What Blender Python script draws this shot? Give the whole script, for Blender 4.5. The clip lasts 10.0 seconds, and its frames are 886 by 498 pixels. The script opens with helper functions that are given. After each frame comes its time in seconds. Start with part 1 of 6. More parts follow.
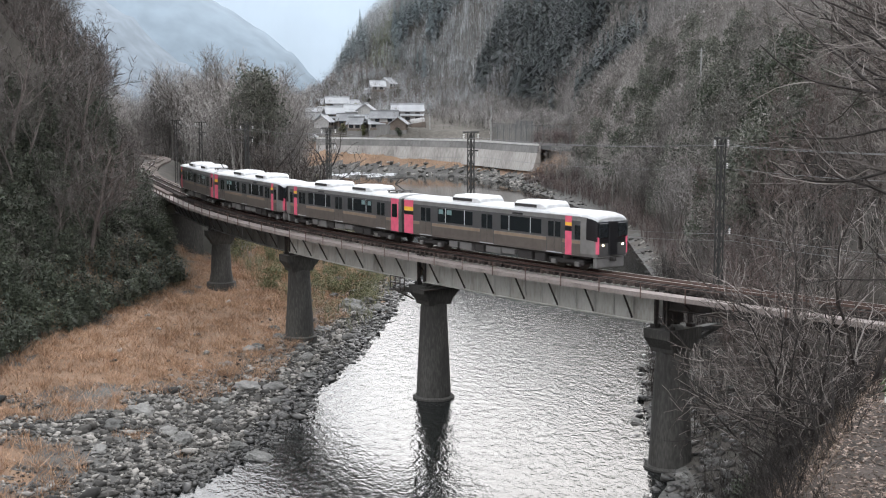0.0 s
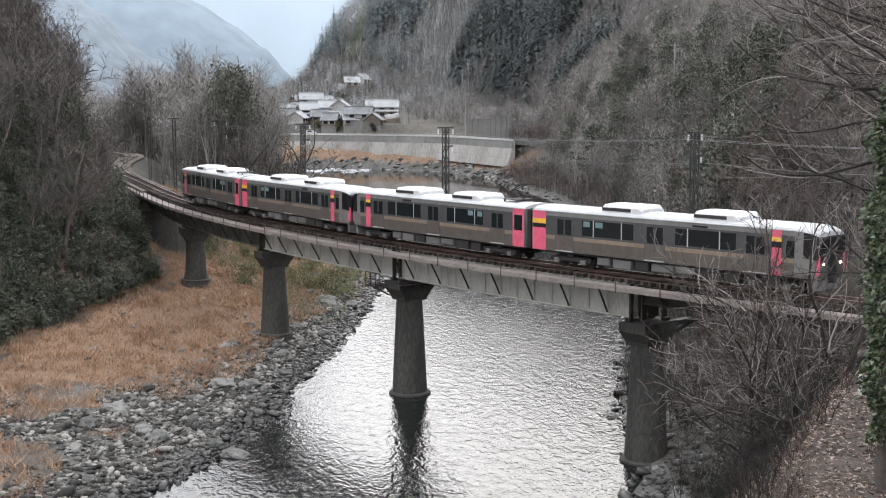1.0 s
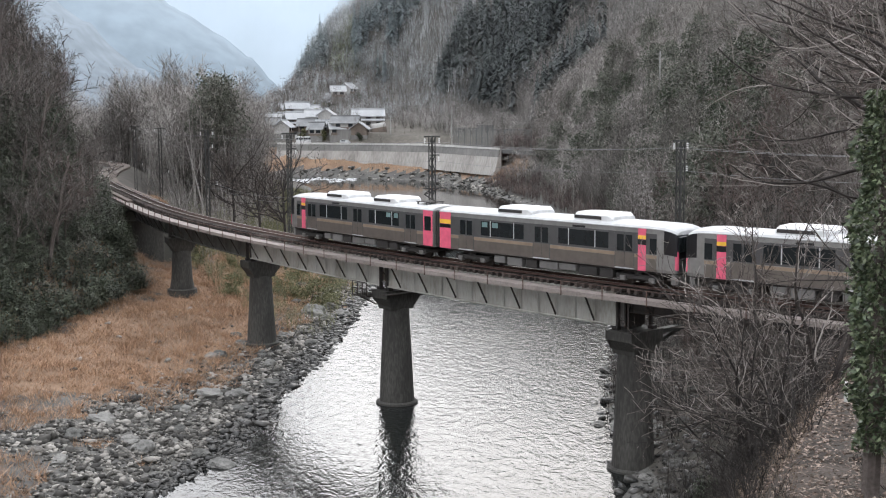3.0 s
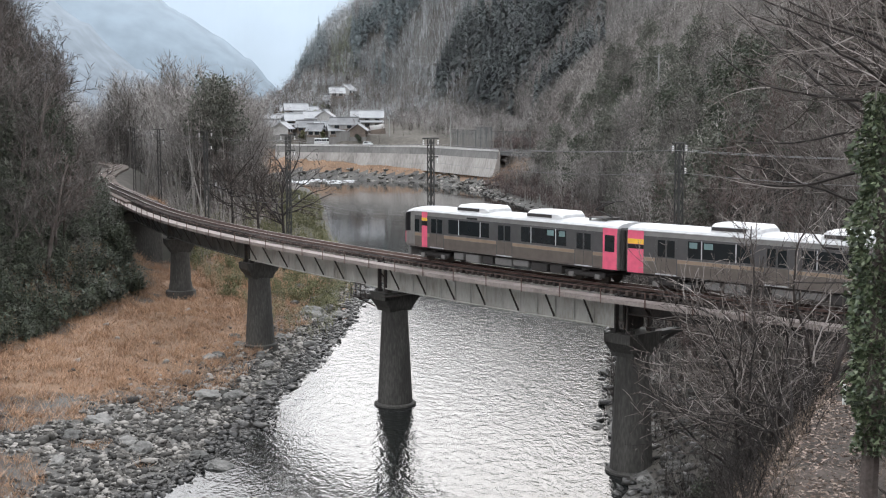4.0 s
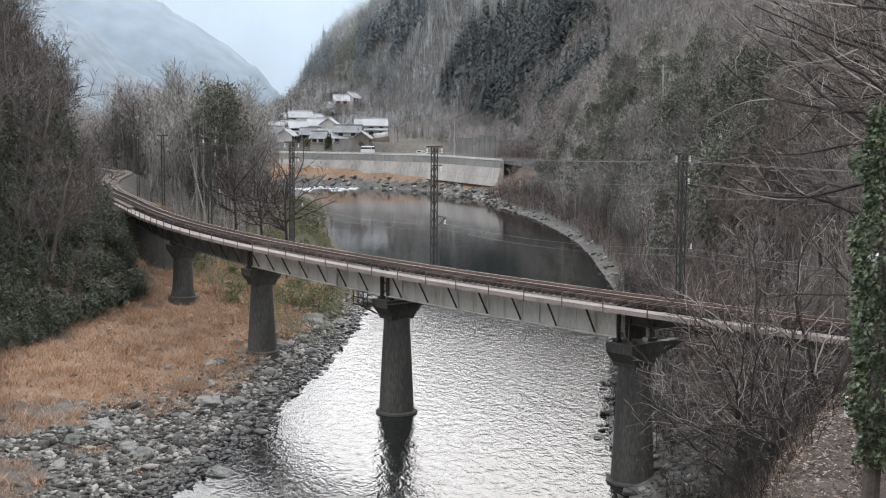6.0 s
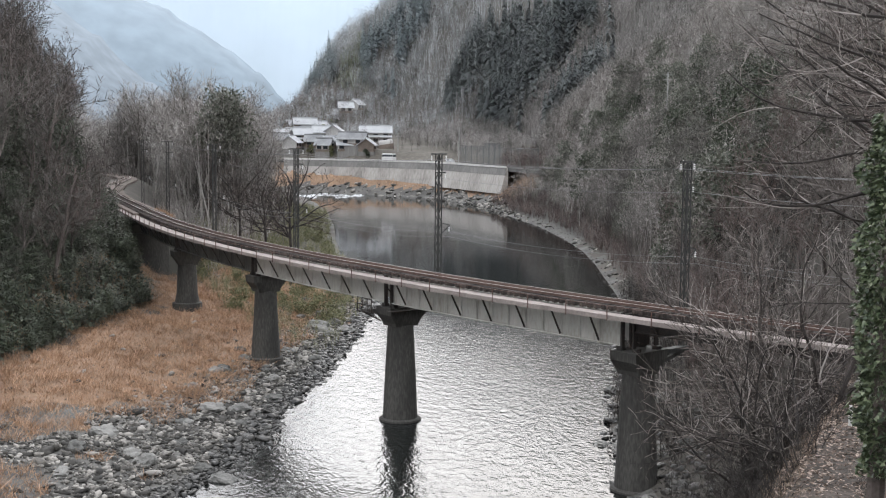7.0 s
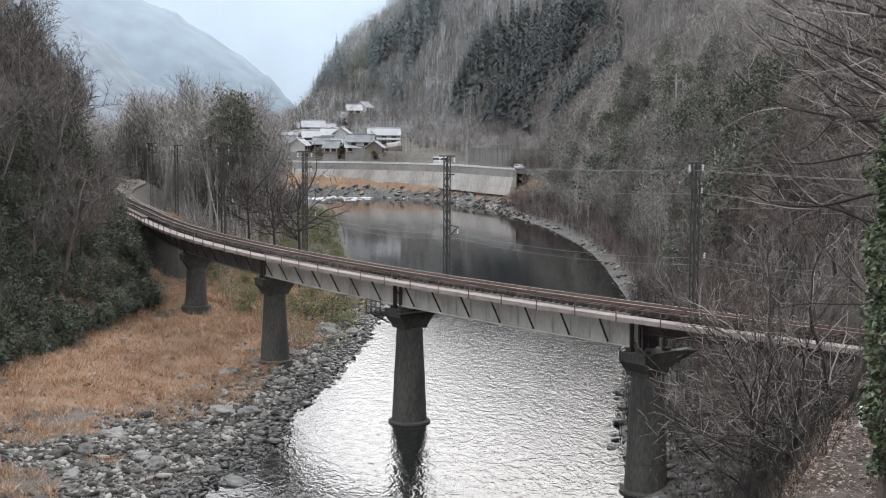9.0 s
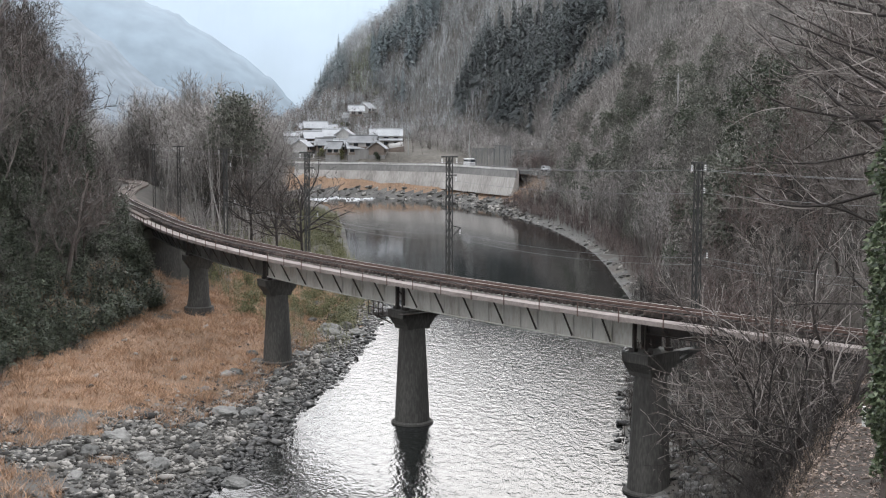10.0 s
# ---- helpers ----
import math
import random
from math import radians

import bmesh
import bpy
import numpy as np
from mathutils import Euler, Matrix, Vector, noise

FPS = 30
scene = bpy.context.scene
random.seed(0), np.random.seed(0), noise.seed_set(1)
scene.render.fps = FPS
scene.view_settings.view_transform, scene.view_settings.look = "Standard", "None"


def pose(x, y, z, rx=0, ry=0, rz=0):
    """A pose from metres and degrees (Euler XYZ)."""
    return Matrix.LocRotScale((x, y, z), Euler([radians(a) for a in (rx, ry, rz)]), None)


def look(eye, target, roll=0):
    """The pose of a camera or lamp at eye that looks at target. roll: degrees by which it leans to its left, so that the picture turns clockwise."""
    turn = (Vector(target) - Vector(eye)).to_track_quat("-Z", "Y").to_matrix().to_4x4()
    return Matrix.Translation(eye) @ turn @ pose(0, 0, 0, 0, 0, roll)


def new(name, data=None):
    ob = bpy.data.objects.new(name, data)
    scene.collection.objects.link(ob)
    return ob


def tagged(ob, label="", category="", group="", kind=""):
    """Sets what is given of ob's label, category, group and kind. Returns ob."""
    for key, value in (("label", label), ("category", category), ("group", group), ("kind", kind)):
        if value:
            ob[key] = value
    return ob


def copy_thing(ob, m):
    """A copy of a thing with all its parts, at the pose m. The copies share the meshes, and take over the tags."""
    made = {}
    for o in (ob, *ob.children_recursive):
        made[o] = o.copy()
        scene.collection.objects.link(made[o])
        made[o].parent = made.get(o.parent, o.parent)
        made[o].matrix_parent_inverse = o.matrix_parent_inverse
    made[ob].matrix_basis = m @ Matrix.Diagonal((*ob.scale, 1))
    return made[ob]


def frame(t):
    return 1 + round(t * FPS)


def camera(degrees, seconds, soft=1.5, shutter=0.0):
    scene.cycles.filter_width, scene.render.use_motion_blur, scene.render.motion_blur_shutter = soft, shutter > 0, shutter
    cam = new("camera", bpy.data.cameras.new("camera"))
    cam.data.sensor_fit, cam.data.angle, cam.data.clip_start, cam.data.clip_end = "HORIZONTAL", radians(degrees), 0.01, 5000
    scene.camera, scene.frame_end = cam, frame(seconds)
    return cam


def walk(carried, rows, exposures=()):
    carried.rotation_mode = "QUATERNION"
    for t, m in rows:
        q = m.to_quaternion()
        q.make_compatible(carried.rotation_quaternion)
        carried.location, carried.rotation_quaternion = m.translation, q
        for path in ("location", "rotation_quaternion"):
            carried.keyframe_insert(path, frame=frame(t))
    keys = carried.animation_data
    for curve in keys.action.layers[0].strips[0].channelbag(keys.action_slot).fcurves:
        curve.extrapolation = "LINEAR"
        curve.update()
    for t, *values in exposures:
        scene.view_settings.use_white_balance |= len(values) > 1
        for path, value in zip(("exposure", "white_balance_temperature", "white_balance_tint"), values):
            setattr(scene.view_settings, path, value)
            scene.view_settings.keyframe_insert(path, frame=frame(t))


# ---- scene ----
cam = camera(39.0, 10.0, soft=1.1)

# The camera is hand-held at one spot on the hillside; it only turns.
EYE = (0.0, 0.0, 20.77)


def turned(yaw, pitch, roll):
    m = Matrix.Rotation(radians(yaw), 4, "Z") @ Matrix.Rotation(radians(90 + pitch), 4, "X") @ Matrix.Rotation(radians(roll), 4, "Z")
    return Matrix.Translation(EYE) @ m


TURNS = (
    (0, 0.000, -6.354, 0.075),
    (0.1, -0.466, -6.370, 0.050),
    (0.2, -0.800, -6.400, 0.030),
    (0.3, -0.985, -6.430, 0.010),
    (0.4, -1.110, -6.465, -0.010),
    (0.5, -1.201, -6.493, -0.034),
    (1, -1.136, -6.557, -0.141),
    (1.5, -1.330, -6.569, -0.248),
    (2, -1.521, -6.459, -0.351),
    (2.5, -1.680, -6.268, -0.328),
    (4, -1.816, -6.069, -0.136),
    (4.5, -1.824, -6.018, -0.012),
    (5, -1.823, -5.956, 0.154),
    (5.5, -1.792, -5.848, 0.271),
    (7, -1.497, -5.354, 0.555),
    (7.5, -1.380, -5.269, 0.506),
    (8, -1.275, -5.230, 0.475),
    (8.5, -1.193, -5.241, 0.415),
    (9, -1.099, -5.261, 0.295),
    (9.5, -1.051, -5.246, 0.212),
    (10, -0.986, -5.234, 0.154),
)
walk(cam, [(t, turned(a, b, c)) for t, a, b, c in TURNS])

# ---- light: a bright overcast winter sky ----
world = bpy.data.worlds.new("overcast")
scene.world = world
world.use_nodes = True
wn, wl = world.node_tree.nodes, world.node_tree.links
wn.clear()
sky = wn.new("ShaderNodeTexSky")
sky.sky_type = "NISHITA"
sky.sun_disc = False
sky.sun_elevation = radians(29)
sky.sun_rotation = radians(10)
sky.dust_density = 2.0
sky.air_density = 1.0
cloud = wn.new("ShaderNodeMix")
cloud.data_type = "RGBA"
cloud.inputs[0].default_value = 0.86
cloud.inputs[7].default_value = (10.2, 10.4, 10.9, 1)
backg = wn.new("ShaderNodeBackground")
backg.inputs[1].default_value = 0.15
wout = wn.new("ShaderNodeOutputWorld")
wl.new(sky.outputs[0], cloud.inputs[6])
wl.new(cloud.outputs[2], backg.inputs[0])
wl.new(backg.outputs[0], wout.inputs[0])

sun = new("sun", bpy.data.lights.new("sun", "SUN"))
sun.data.energy = 0.2
sun.data.angle = radians(40)
sun.data.color = (1.0, 0.99, 0.98)
sun.matrix_world = look((0, 0, 100), (-30, -190, 0))
scene.view_settings.exposure = 0.7

# ---- materials ----
def shader(name, rough=0.8, metal=0.0):
    m = bpy.data.materials.new(name)
    m.use_nodes = True
    b = m.node_tree.nodes["Principled BSDF"]
    b.inputs["Roughness"].default_value = rough
    b.inputs["Metallic"].default_value = metal
    return m, m.node_tree.nodes, m.node_tree.links, b


def surface(name, colours, rough=0.8, metal=0.0, big=0.3, fine=6.0, bump=0.2, per="", spread=0.35, stretch=(1, 1, 1), cells=0.0, cell_spread=0.3):
    """A grained material: colours blended by large stains and fine grain, with relief. per: "object" or "island" varies pieces."""
    m, n, l, b = shader(name, rough, metal)
    co = n.new("ShaderNodeTexCoord")
    mp = n.new("ShaderNodeMapping")
    mp.inputs["Scale"].default_value = stretch
    l.new(co.outputs["Object"], mp.inputs["Vector"])
    a, c = n.new("ShaderNodeTexNoise"), n.new("ShaderNodeTexNoise")
    a.inputs["Scale"].default_value, c.inputs["Scale"].default_value = big, fine
    a.inputs["Detail"].default_value, c.inputs["Detail"].default_value = 5, 4
    for q in (a, c):
        l.new(mp.outputs[0], q.inputs["Vector"])
    mix = n.new("ShaderNodeMath")
    mix.operation = "MULTIPLY_ADD"
    mix.inputs[1].default_value = 0.45
    l.new(c.outputs[0], mix.inputs[0])
    half = n.new("ShaderNodeMath")
    half.operation = "MULTIPLY"
    half.inputs[1].default_value = 0.55
    l.new(a.outputs[0], half.inputs[0])
    l.new(half.outputs[0], mix.inputs[2])
    value = mix.outputs[0]
    if per:
        rnd = n.new("ShaderNodeObjectInfo" if per == "object" else "ShaderNodeNewGeometry")
        out = rnd.outputs["Random" if per == "object" else "Random Per Island"]
        sh = n.new("ShaderNodeMath")
        sh.operation = "MULTIPLY_ADD"
        sh.inputs[1].default_value = spread
        sub = n.new("ShaderNodeMath")
        sub.operation = "SUBTRACT"
        sub.inputs[1].default_value = spread / 2
        l.new(value, sub.inputs[0])
        l.new(out, sh.inputs[0])
        l.new(sub.outputs[0], sh.inputs[2])
        value = sh.outputs[0]
    if cells:
        # each crown has its own tone
        vo = n.new("ShaderNodeTexVoronoi")
        vo.voronoi_dimensions = "2D"
        vo.inputs["Scale"].default_value = cells
        l.new(co.outputs["Object"], vo.inputs["Vector"])
        cs = n.new("ShaderNodeSeparateColor")
        l.new(vo.outputs["Color"], cs.inputs[0])
        tone, low_ = n.new("ShaderNodeMath"), n.new("ShaderNodeMath")
        tone.operation, low_.operation = "MULTIPLY_ADD", "SUBTRACT"
        tone.inputs[1].default_value, low_.inputs[1].default_value = cell_spread, cell_spread / 2
        l.new(value, low_.inputs[0])
        l.new(cs.outputs[0], tone.inputs[0])
        l.new(low_.outputs[0], tone.inputs[2])
        value = tone.outputs[0]
    ramp = n.new("ShaderNodeValToRGB")
    els = ramp.color_ramp.elements
    k = len(colours)
    while len(els) < k:
        els.new(0.5)
    for i, e in enumerate(els):
        e.position = 0.3 + 0.4 * i / max(1, k - 1)
        e.color = (*colours[i], 1)
    l.new(value, ramp.inputs[0])
    l.new(ramp.outputs[0], b.inputs["Base Color"])
    if bump:
        bp = n.new("ShaderNodeBump")
        bp.inputs["Strength"].default_value = bump
        bp.inputs["Distance"].default_value = 0.05
        l.new(c.outputs[0], bp.inputs["Height"])
        l.new(bp.outputs[0], b.inputs["Normal"])
    return m


WOODLAND = surface("woodland_floor", [(0.035, 0.035, 0.028), (0.07, 0.062, 0.053), (0.12, 0.105, 0.092)], 0.95, big=0.03, fine=0.4, bump=0.8)
GRAVEL = surface("river_gravel", [(0.035, 0.034, 0.032), (0.085, 0.082, 0.076), (0.17, 0.165, 0.152)], 0.9, big=0.25, fine=4.5, bump=0.9)
STONE = surface("river_stone", [(0.024, 0.0225, 0.02), (0.068, 0.0635, 0.056), (0.32, 0.302, 0.275)], 0.8, big=0.6, fine=5, bump=0.4, per="island", spread=0.5)
WET_STONE = surface("wet_river_stone", [(0.012, 0.012, 0.011), (0.028, 0.027, 0.025), (0.07, 0.067, 0.062)], 0.35, big=0.6, fine=5, bump=0.3, per="island", spread=0.5)
ROCK = surface("boulder", [(0.07, 0.07, 0.065), (0.14, 0.138, 0.13), (0.24, 0.235, 0.22)], 0.85, big=0.8, fine=6, bump=0.6, per="object")
STRAW = surface("dry_grass", [(0.17, 0.1, 0.06), (0.35, 0.21, 0.128), (0.53, 0.355, 0.235)], 0.9, big=0.16, fine=1.0, bump=0, per="island", spread=0.45)
CONCRETE = surface("weathered_concrete", [(0.02, 0.019, 0.017), (0.045, 0.043, 0.039), (0.1, 0.096, 0.086)], 0.9, big=0.5, fine=9, bump=0.3, stretch=(1, 1, 0.25))
PALE_CONCRETE = surface("pale_concrete", [(0.17, 0.158, 0.145), (0.31, 0.292, 0.27), (0.42, 0.4, 0.375)], 0.9, big=0.16, fine=1.5, bump=0.2, stretch=(1, 1, 0.3))
GIRDER = surface("grey_green_girder_paint", [(0.24, 0.225, 0.195), (0.38, 0.375, 0.345), (0.46, 0.455, 0.425)], 0.65, big=0.7, fine=6, bump=0.1, stretch=(1, 1, 0.3))
BRACE = surface("rusty_dark_steel", [(0.015, 0.014, 0.013), (0.03, 0.026, 0.024), (0.07, 0.045, 0.035)], 0.8, big=1.5, fine=12, bump=0.2)
WALKWAY = surface("dusty_walkway_boards", [(0.15, 0.125, 0.115), (0.24, 0.205, 0.188), (0.32, 0.28, 0.26)], 0.85, big=0.8, fine=7, bump=0.2)
RUST = surface("rust_brown_rail", [(0.042, 0.025, 0.021), (0.09, 0.052, 0.042), (0.14, 0.086, 0.07)], 0.7, big=2, fine=15, bump=0.1)
SLEEPER = surface("creosoted_sleeper", [(0.02, 0.016, 0.014), (0.045, 0.034, 0.03), (0.09, 0.07, 0.06)], 0.9, big=3, fine=20, bump=0.3, per="object")
RAIL_TOP = surface("worn_rail_head", [(0.3, 0.28, 0.26), (0.45, 0.43, 0.4)], 0.35, 0.9, big=4, fine=20, bump=0)
BALLAST = surface("brown_ballast", [(0.06, 0.048, 0.04), (0.13, 0.105, 0.09), (0.22, 0.18, 0.16)], 0.95, big=1, fine=14, bump=0.8)
BARK = surface("grey_brown_bark", [(0.05, 0.04, 0.035), (0.1, 0.082, 0.074), (0.2, 0.175, 0.16)], 0.9, big=1.2, fine=12, bump=0.3, per="object", spread=0.2)
TWIG = surface("bare_twigs", [(0.062, 0.053, 0.047), (0.125, 0.108, 0.098), (0.21, 0.187, 0.173)], 0.9, big=0.1, fine=1.0, bump=0, per="island", spread=0.3, cells=0.16, cell_spread=0.3)
# TWIG darkened for the left valley side, its shade put into the colour.
SHADY_TWIG = surface("twigs_in_painted_shade", [(0.04, 0.035, 0.031), (0.085, 0.075, 0.068), (0.16, 0.144, 0.132)], 0.9, big=0.1, fine=1.0, bump=0, per="island", spread=0.3, cells=0.16, cell_spread=0.3)
RED_TWIG = surface("reddish_bare_twigs", [(0.055, 0.039, 0.035), (0.11, 0.082, 0.074), (0.18, 0.142, 0.13)], 0.9, big=0.1, fine=1.0, bump=0, per="island", spread=0.35, cells=0.2, cell_spread=0.25)
DARK_BARK = surface("dark_tree_bark", [(0.012, 0.01, 0.009), (0.026, 0.021, 0.019), (0.075, 0.064, 0.058)], 0.85, big=1.5, fine=14, bump=0.3, per="object", spread=0.2)
DARK_TWIG = surface("dark_bare_twigs", [(0.018, 0.014, 0.012), (0.042, 0.033, 0.028), (0.13, 0.108, 0.095)], 0.9, big=0.4, fine=3.0, bump=0, per="island", spread=0.5)
# Near-black: shade under the trees by the bridge put into the twig colour.
SHADE_DARK_TWIG = surface("twigs_blackened_as_shade", [(0.009, 0.0075, 0.0065), (0.02, 0.0165, 0.014), (0.05, 0.041, 0.035)], 0.9, big=0.4, fine=3.0, bump=0, per="island", spread=0.4)
# Pale by nature on slope trees; near limbs carry top light in this colour.
PALE_TWIG = surface("pale_bare_twigs", [(0.05, 0.042, 0.037), (0.12, 0.104, 0.095), (0.3, 0.27, 0.25)], 0.9, big=0.3, fine=2.0, bump=0, per="island", spread=0.5)
LEAF = surface("evergreen_leaves", [(0.02, 0.026, 0.015), (0.038, 0.048, 0.028), (0.07, 0.084, 0.05)], 0.6, big=0.25, fine=2, bump=0, per="island", spread=0.3)
BAMBOO = surface("yellow_green_scrub", [(0.07, 0.075, 0.03), (0.13, 0.13, 0.06), (0.21, 0.2, 0.1)], 0.7, big=0.2, fine=2, bump=0, per="island", spread=0.4)
SAGE = surface("grey_green_leaves", [(0.04, 0.048, 0.034), (0.075, 0.083, 0.06), (0.125, 0.13, 0.1)], 0.7, big=0.25, fine=2, bump=0, per="island", spread=0.4)
IVY = surface("ivy_leaves", [(0.025, 0.04, 0.018), (0.06, 0.085, 0.04), (0.16, 0.19, 0.11)], 0.45, big=0.6, fine=3, bump=0, per="island", spread=0.5)
# Bare twigs made pale and bluish: distance haze is in this colour.
HAZE_TINTED_WOOD = surface("bare_wood_with_haze_tint", [(0.23, 0.241, 0.246), (0.33, 0.343, 0.348), (0.45, 0.461, 0.464)], 0.9, big=0.025, fine=0.25, bump=0, per="island", spread=0.12, cells=0.14, cell_spread=0.35)
DEAD_GRASS = surface("dead_slope_grass", [(0.08, 0.06, 0.045), (0.15, 0.115, 0.085), (0.26, 0.2, 0.15)], 0.9, big=0.3, fine=2, bump=0, per="island", spread=0.5)
# Cedar greens, lifted a little in colour for distance haze.
CEDAR = surface("cedar_foliage", [(0.06, 0.069, 0.07), (0.1, 0.112, 0.112), (0.15, 0.162, 0.16)], 0.9, big=0.03, fine=0.4, bump=0, per="island", spread=0.15, cells=0.12, cell_spread=0.35)
# The same cedars farther off, paler and bluer with haze in the colour.
HAZY_CEDAR = surface("cedar_with_haze_tint", [(0.15, 0.18, 0.188), (0.19, 0.222, 0.23), (0.24, 0.271, 0.277)], 0.9, big=0.03, fine=0.4, bump=0, per="island", spread=0.12, cells=0.12, cell_spread=0.3)
FAR_BAMBOO = surface("far_bamboo_grove", [(0.15, 0.165, 0.11), (0.22, 0.235, 0.165), (0.3, 0.31, 0.23)], 0.9, big=0.05, fine=0.4, bump=0, per="island", spread=0.3)
DARK_GIRDER = surface("dark_grey_girder", [(0.03, 0.029, 0.026), (0.065, 0.063, 0.057), (0.13, 0.127, 0.115)], 0.75, big=0.7, fine=6, bump=0.1, stretch=(1, 1, 0.3))
DARK_CONCRETE = surface("dark_grey_concrete", [(0.1, 0.097, 0.092), (0.16, 0.155, 0.147), (0.23, 0.223, 0.21)], 0.9, big=0.1, fine=1.2, bump=0.2, stretch=(1, 1, 0.4))
# Far woods, paler than TWIG to put some distance haze into the colour.
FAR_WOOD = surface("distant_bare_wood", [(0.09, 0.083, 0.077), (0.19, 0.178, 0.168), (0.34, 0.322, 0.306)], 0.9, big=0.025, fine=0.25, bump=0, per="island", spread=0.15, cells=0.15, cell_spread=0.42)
MID_WOOD = surface("soft_grey_bare_wood", [(0.085, 0.078, 0.071), (0.185, 0.17, 0.157), (0.36, 0.338, 0.316)], 0.9, big=0.05, fine=0.4, bump=0, per="island", spread=0.15, cells=0.15, cell_spread=0.5)
LIMB_TWIG = surface("brown_limb_twigs", [(0.03, 0.024, 0.021), (0.075, 0.06, 0.053), (0.2, 0.172, 0.156)], 0.9, big=0.4, fine=3.0, bump=0, per="island", spread=0.5)


def water_material():
    m, n, l, b = shader("river_water", 0.06)
    b.inputs["Base Color"].default_value = (0.009, 0.0105, 0.0105, 1)
    b.inputs["IOR"].default_value = 1.5
    co = n.new("ShaderNodeTexCoord")
    mp = n.new("ShaderNodeMapping")
    mp.inputs["Scale"].default_value = (1.0, 0.55, 1)
    mp.inputs["Rotation"].default_value = (0, 0, 0.5)
    l.new(co.outputs["Object"], mp.inputs[0])
    a, c = n.new("ShaderNodeTexNoise"), n.new("ShaderNodeTexNoise")
    a.inputs["Scale"].default_value, c.inputs["Scale"].default_value = 1.6, 5.5
    a.inputs["Detail"].default_value, c.inputs["Detail"].default_value = 3, 3
    a.inputs["Distortion"].default_value = 1.0
    for q in (a, c):
        l.new(mp.outputs[0], q.inputs["Vector"])
    add = n.new("ShaderNodeMath")
    add.operation = "MULTIPLY_ADD"
    add.inputs[1].default_value = 0.35
    l.new(c.outputs[0], add.inputs[0])
    l.new(a.outputs[0], add.inputs[2])
    # the shallow run below the bridge is choppy, the pool above it is calm
    sep = n.new("ShaderNodeSeparateXYZ")
    l.new(co.outputs["Object"], sep.inputs[0])
    calm = n.new("ShaderNodeMapRange")
    calm.interpolation_type = "SMOOTHSTEP"
    for key, v in zip((1, 2, 3, 4), (108, 175, 0.13, 0.012)):
        calm.inputs[key].default_value = v
    l.new(sep.outputs[1], calm.inputs[0])
    bp = n.new("ShaderNodeBump")
    bp.inputs["Distance"].default_value = 0.5
    l.new(calm.outputs[0], bp.inputs["Strength"])
    l.new(add.outputs[0], bp.inputs["Height"])
    l.new(bp.outputs[0], b.inputs["Normal"])
    return m


WATER = water_material()


def plain(name, colour, rough=0.5, metal=0.0, glow=0.0, vary=0.12):
    """Paint, plastic or glass with a slight uneven film of dirt."""
    m, n, l, b = shader(name, rough, metal)
    t = n.new("ShaderNodeTexNoise")
    t.inputs["Scale"].default_value, t.inputs["Detail"].default_value = 2.5, 6
    co = n.new("ShaderNodeTexCoord")
    l.new(co.outputs["Object"], t.inputs["Vector"])
    r = n.new("ShaderNodeValToRGB")
    r.color_ramp.elements[0].position, r.color_ramp.elements[1].position = 0.3, 0.7
    r.color_ramp.elements[0].color = (*[c * (1 - vary) for c in colour], 1)
    r.color_ramp.elements[1].color = (*[min(1, c * (1 + vary)) for c in colour], 1)
    l.new(t.outputs[0], r.inputs[0])
    l.new(r.outputs[0], b.inputs["Base Color"])
    if glow:
        b.inputs["Emission Color"].default_value = (*colour, 1)
        b.inputs["Emission Strength"].default_value = glow
    return m


# ---- mesh helpers ----
def mesh_of(name, verts, faces, material, smooth=False):
    me = bpy.data.meshes.new(name)
    me.from_pydata([tuple(v) for v in verts], [], faces)
    me.materials.append(material)
    if smooth:
        me.polygons.foreach_set("use_smooth", [True] * len(me.polygons))
    me.update()
    return me


def part(name, data, material, parent, label=""):
    """Links a bmesh or a mesh as one object under a thing or a part."""
    if isinstance(data, bmesh.types.BMesh):
        me = bpy.data.meshes.new(name)
        data.to_mesh(me)
        data.free()
        me.materials.append(material)
    else:
        me = data
    ob = new(name, me)
    ob.parent = parent
    return tagged(ob, label)


def box(bm, lo, hi, bevel=0.0):
    """Adds a block between two corners to bm."""
    lo, hi = Vector(lo), Vector(hi)
    r = bmesh.ops.create_cube(bm, size=1.0, matrix=Matrix.Translation((lo + hi) / 2) @ Matrix.Diagonal((*(hi - lo), 1)))
    if bevel:
        edges = list({e for v in r["verts"] for e in v.link_edges})
        bmesh.ops.bevel(bm, geom=edges, offset=bevel, segments=1, affect="EDGES")
    return bm


def block(lo, hi, bevel=0.0):
    return box(bmesh.new(), lo, hi, bevel)


def bar(bm, a, b, w, h=None):
    """Adds a straight bar with a rectangular section from a to b."""
    a, b = Vector(a), Vector(b)
    d = b - a
    q = d.to_track_quat("Y", "Z").to_matrix().to_4x4()
    bmesh.ops.create_cube(bm, size=1.0, matrix=Matrix.Translation((a + b) / 2) @ q @ Matrix.Diagonal((w, d.length, h or w, 1)))
    return bm

def tri_mesh(name, verts, tris, material):
    me = bpy.data.meshes.new(name)
    me.vertices.add(len(verts))
    me.vertices.foreach_set("co", np.asarray(verts, np.float32).ravel())
    n = len(tris)
    me.loops.add(3 * n)
    me.loops.foreach_set("vertex_index", np.asarray(tris, np.int32).ravel())
    me.polygons.add(n)
    me.polygons.foreach_set("loop_start", np.arange(0, 3 * n, 3, dtype=np.int32))
    me.materials.append(material)
    me.update(calc_edges=True)
    return me


# ---- the line of the track ----
RAIL = 11.0           # rail height above the river
CX, CY, RC = 179.32, 216.47, 220.45


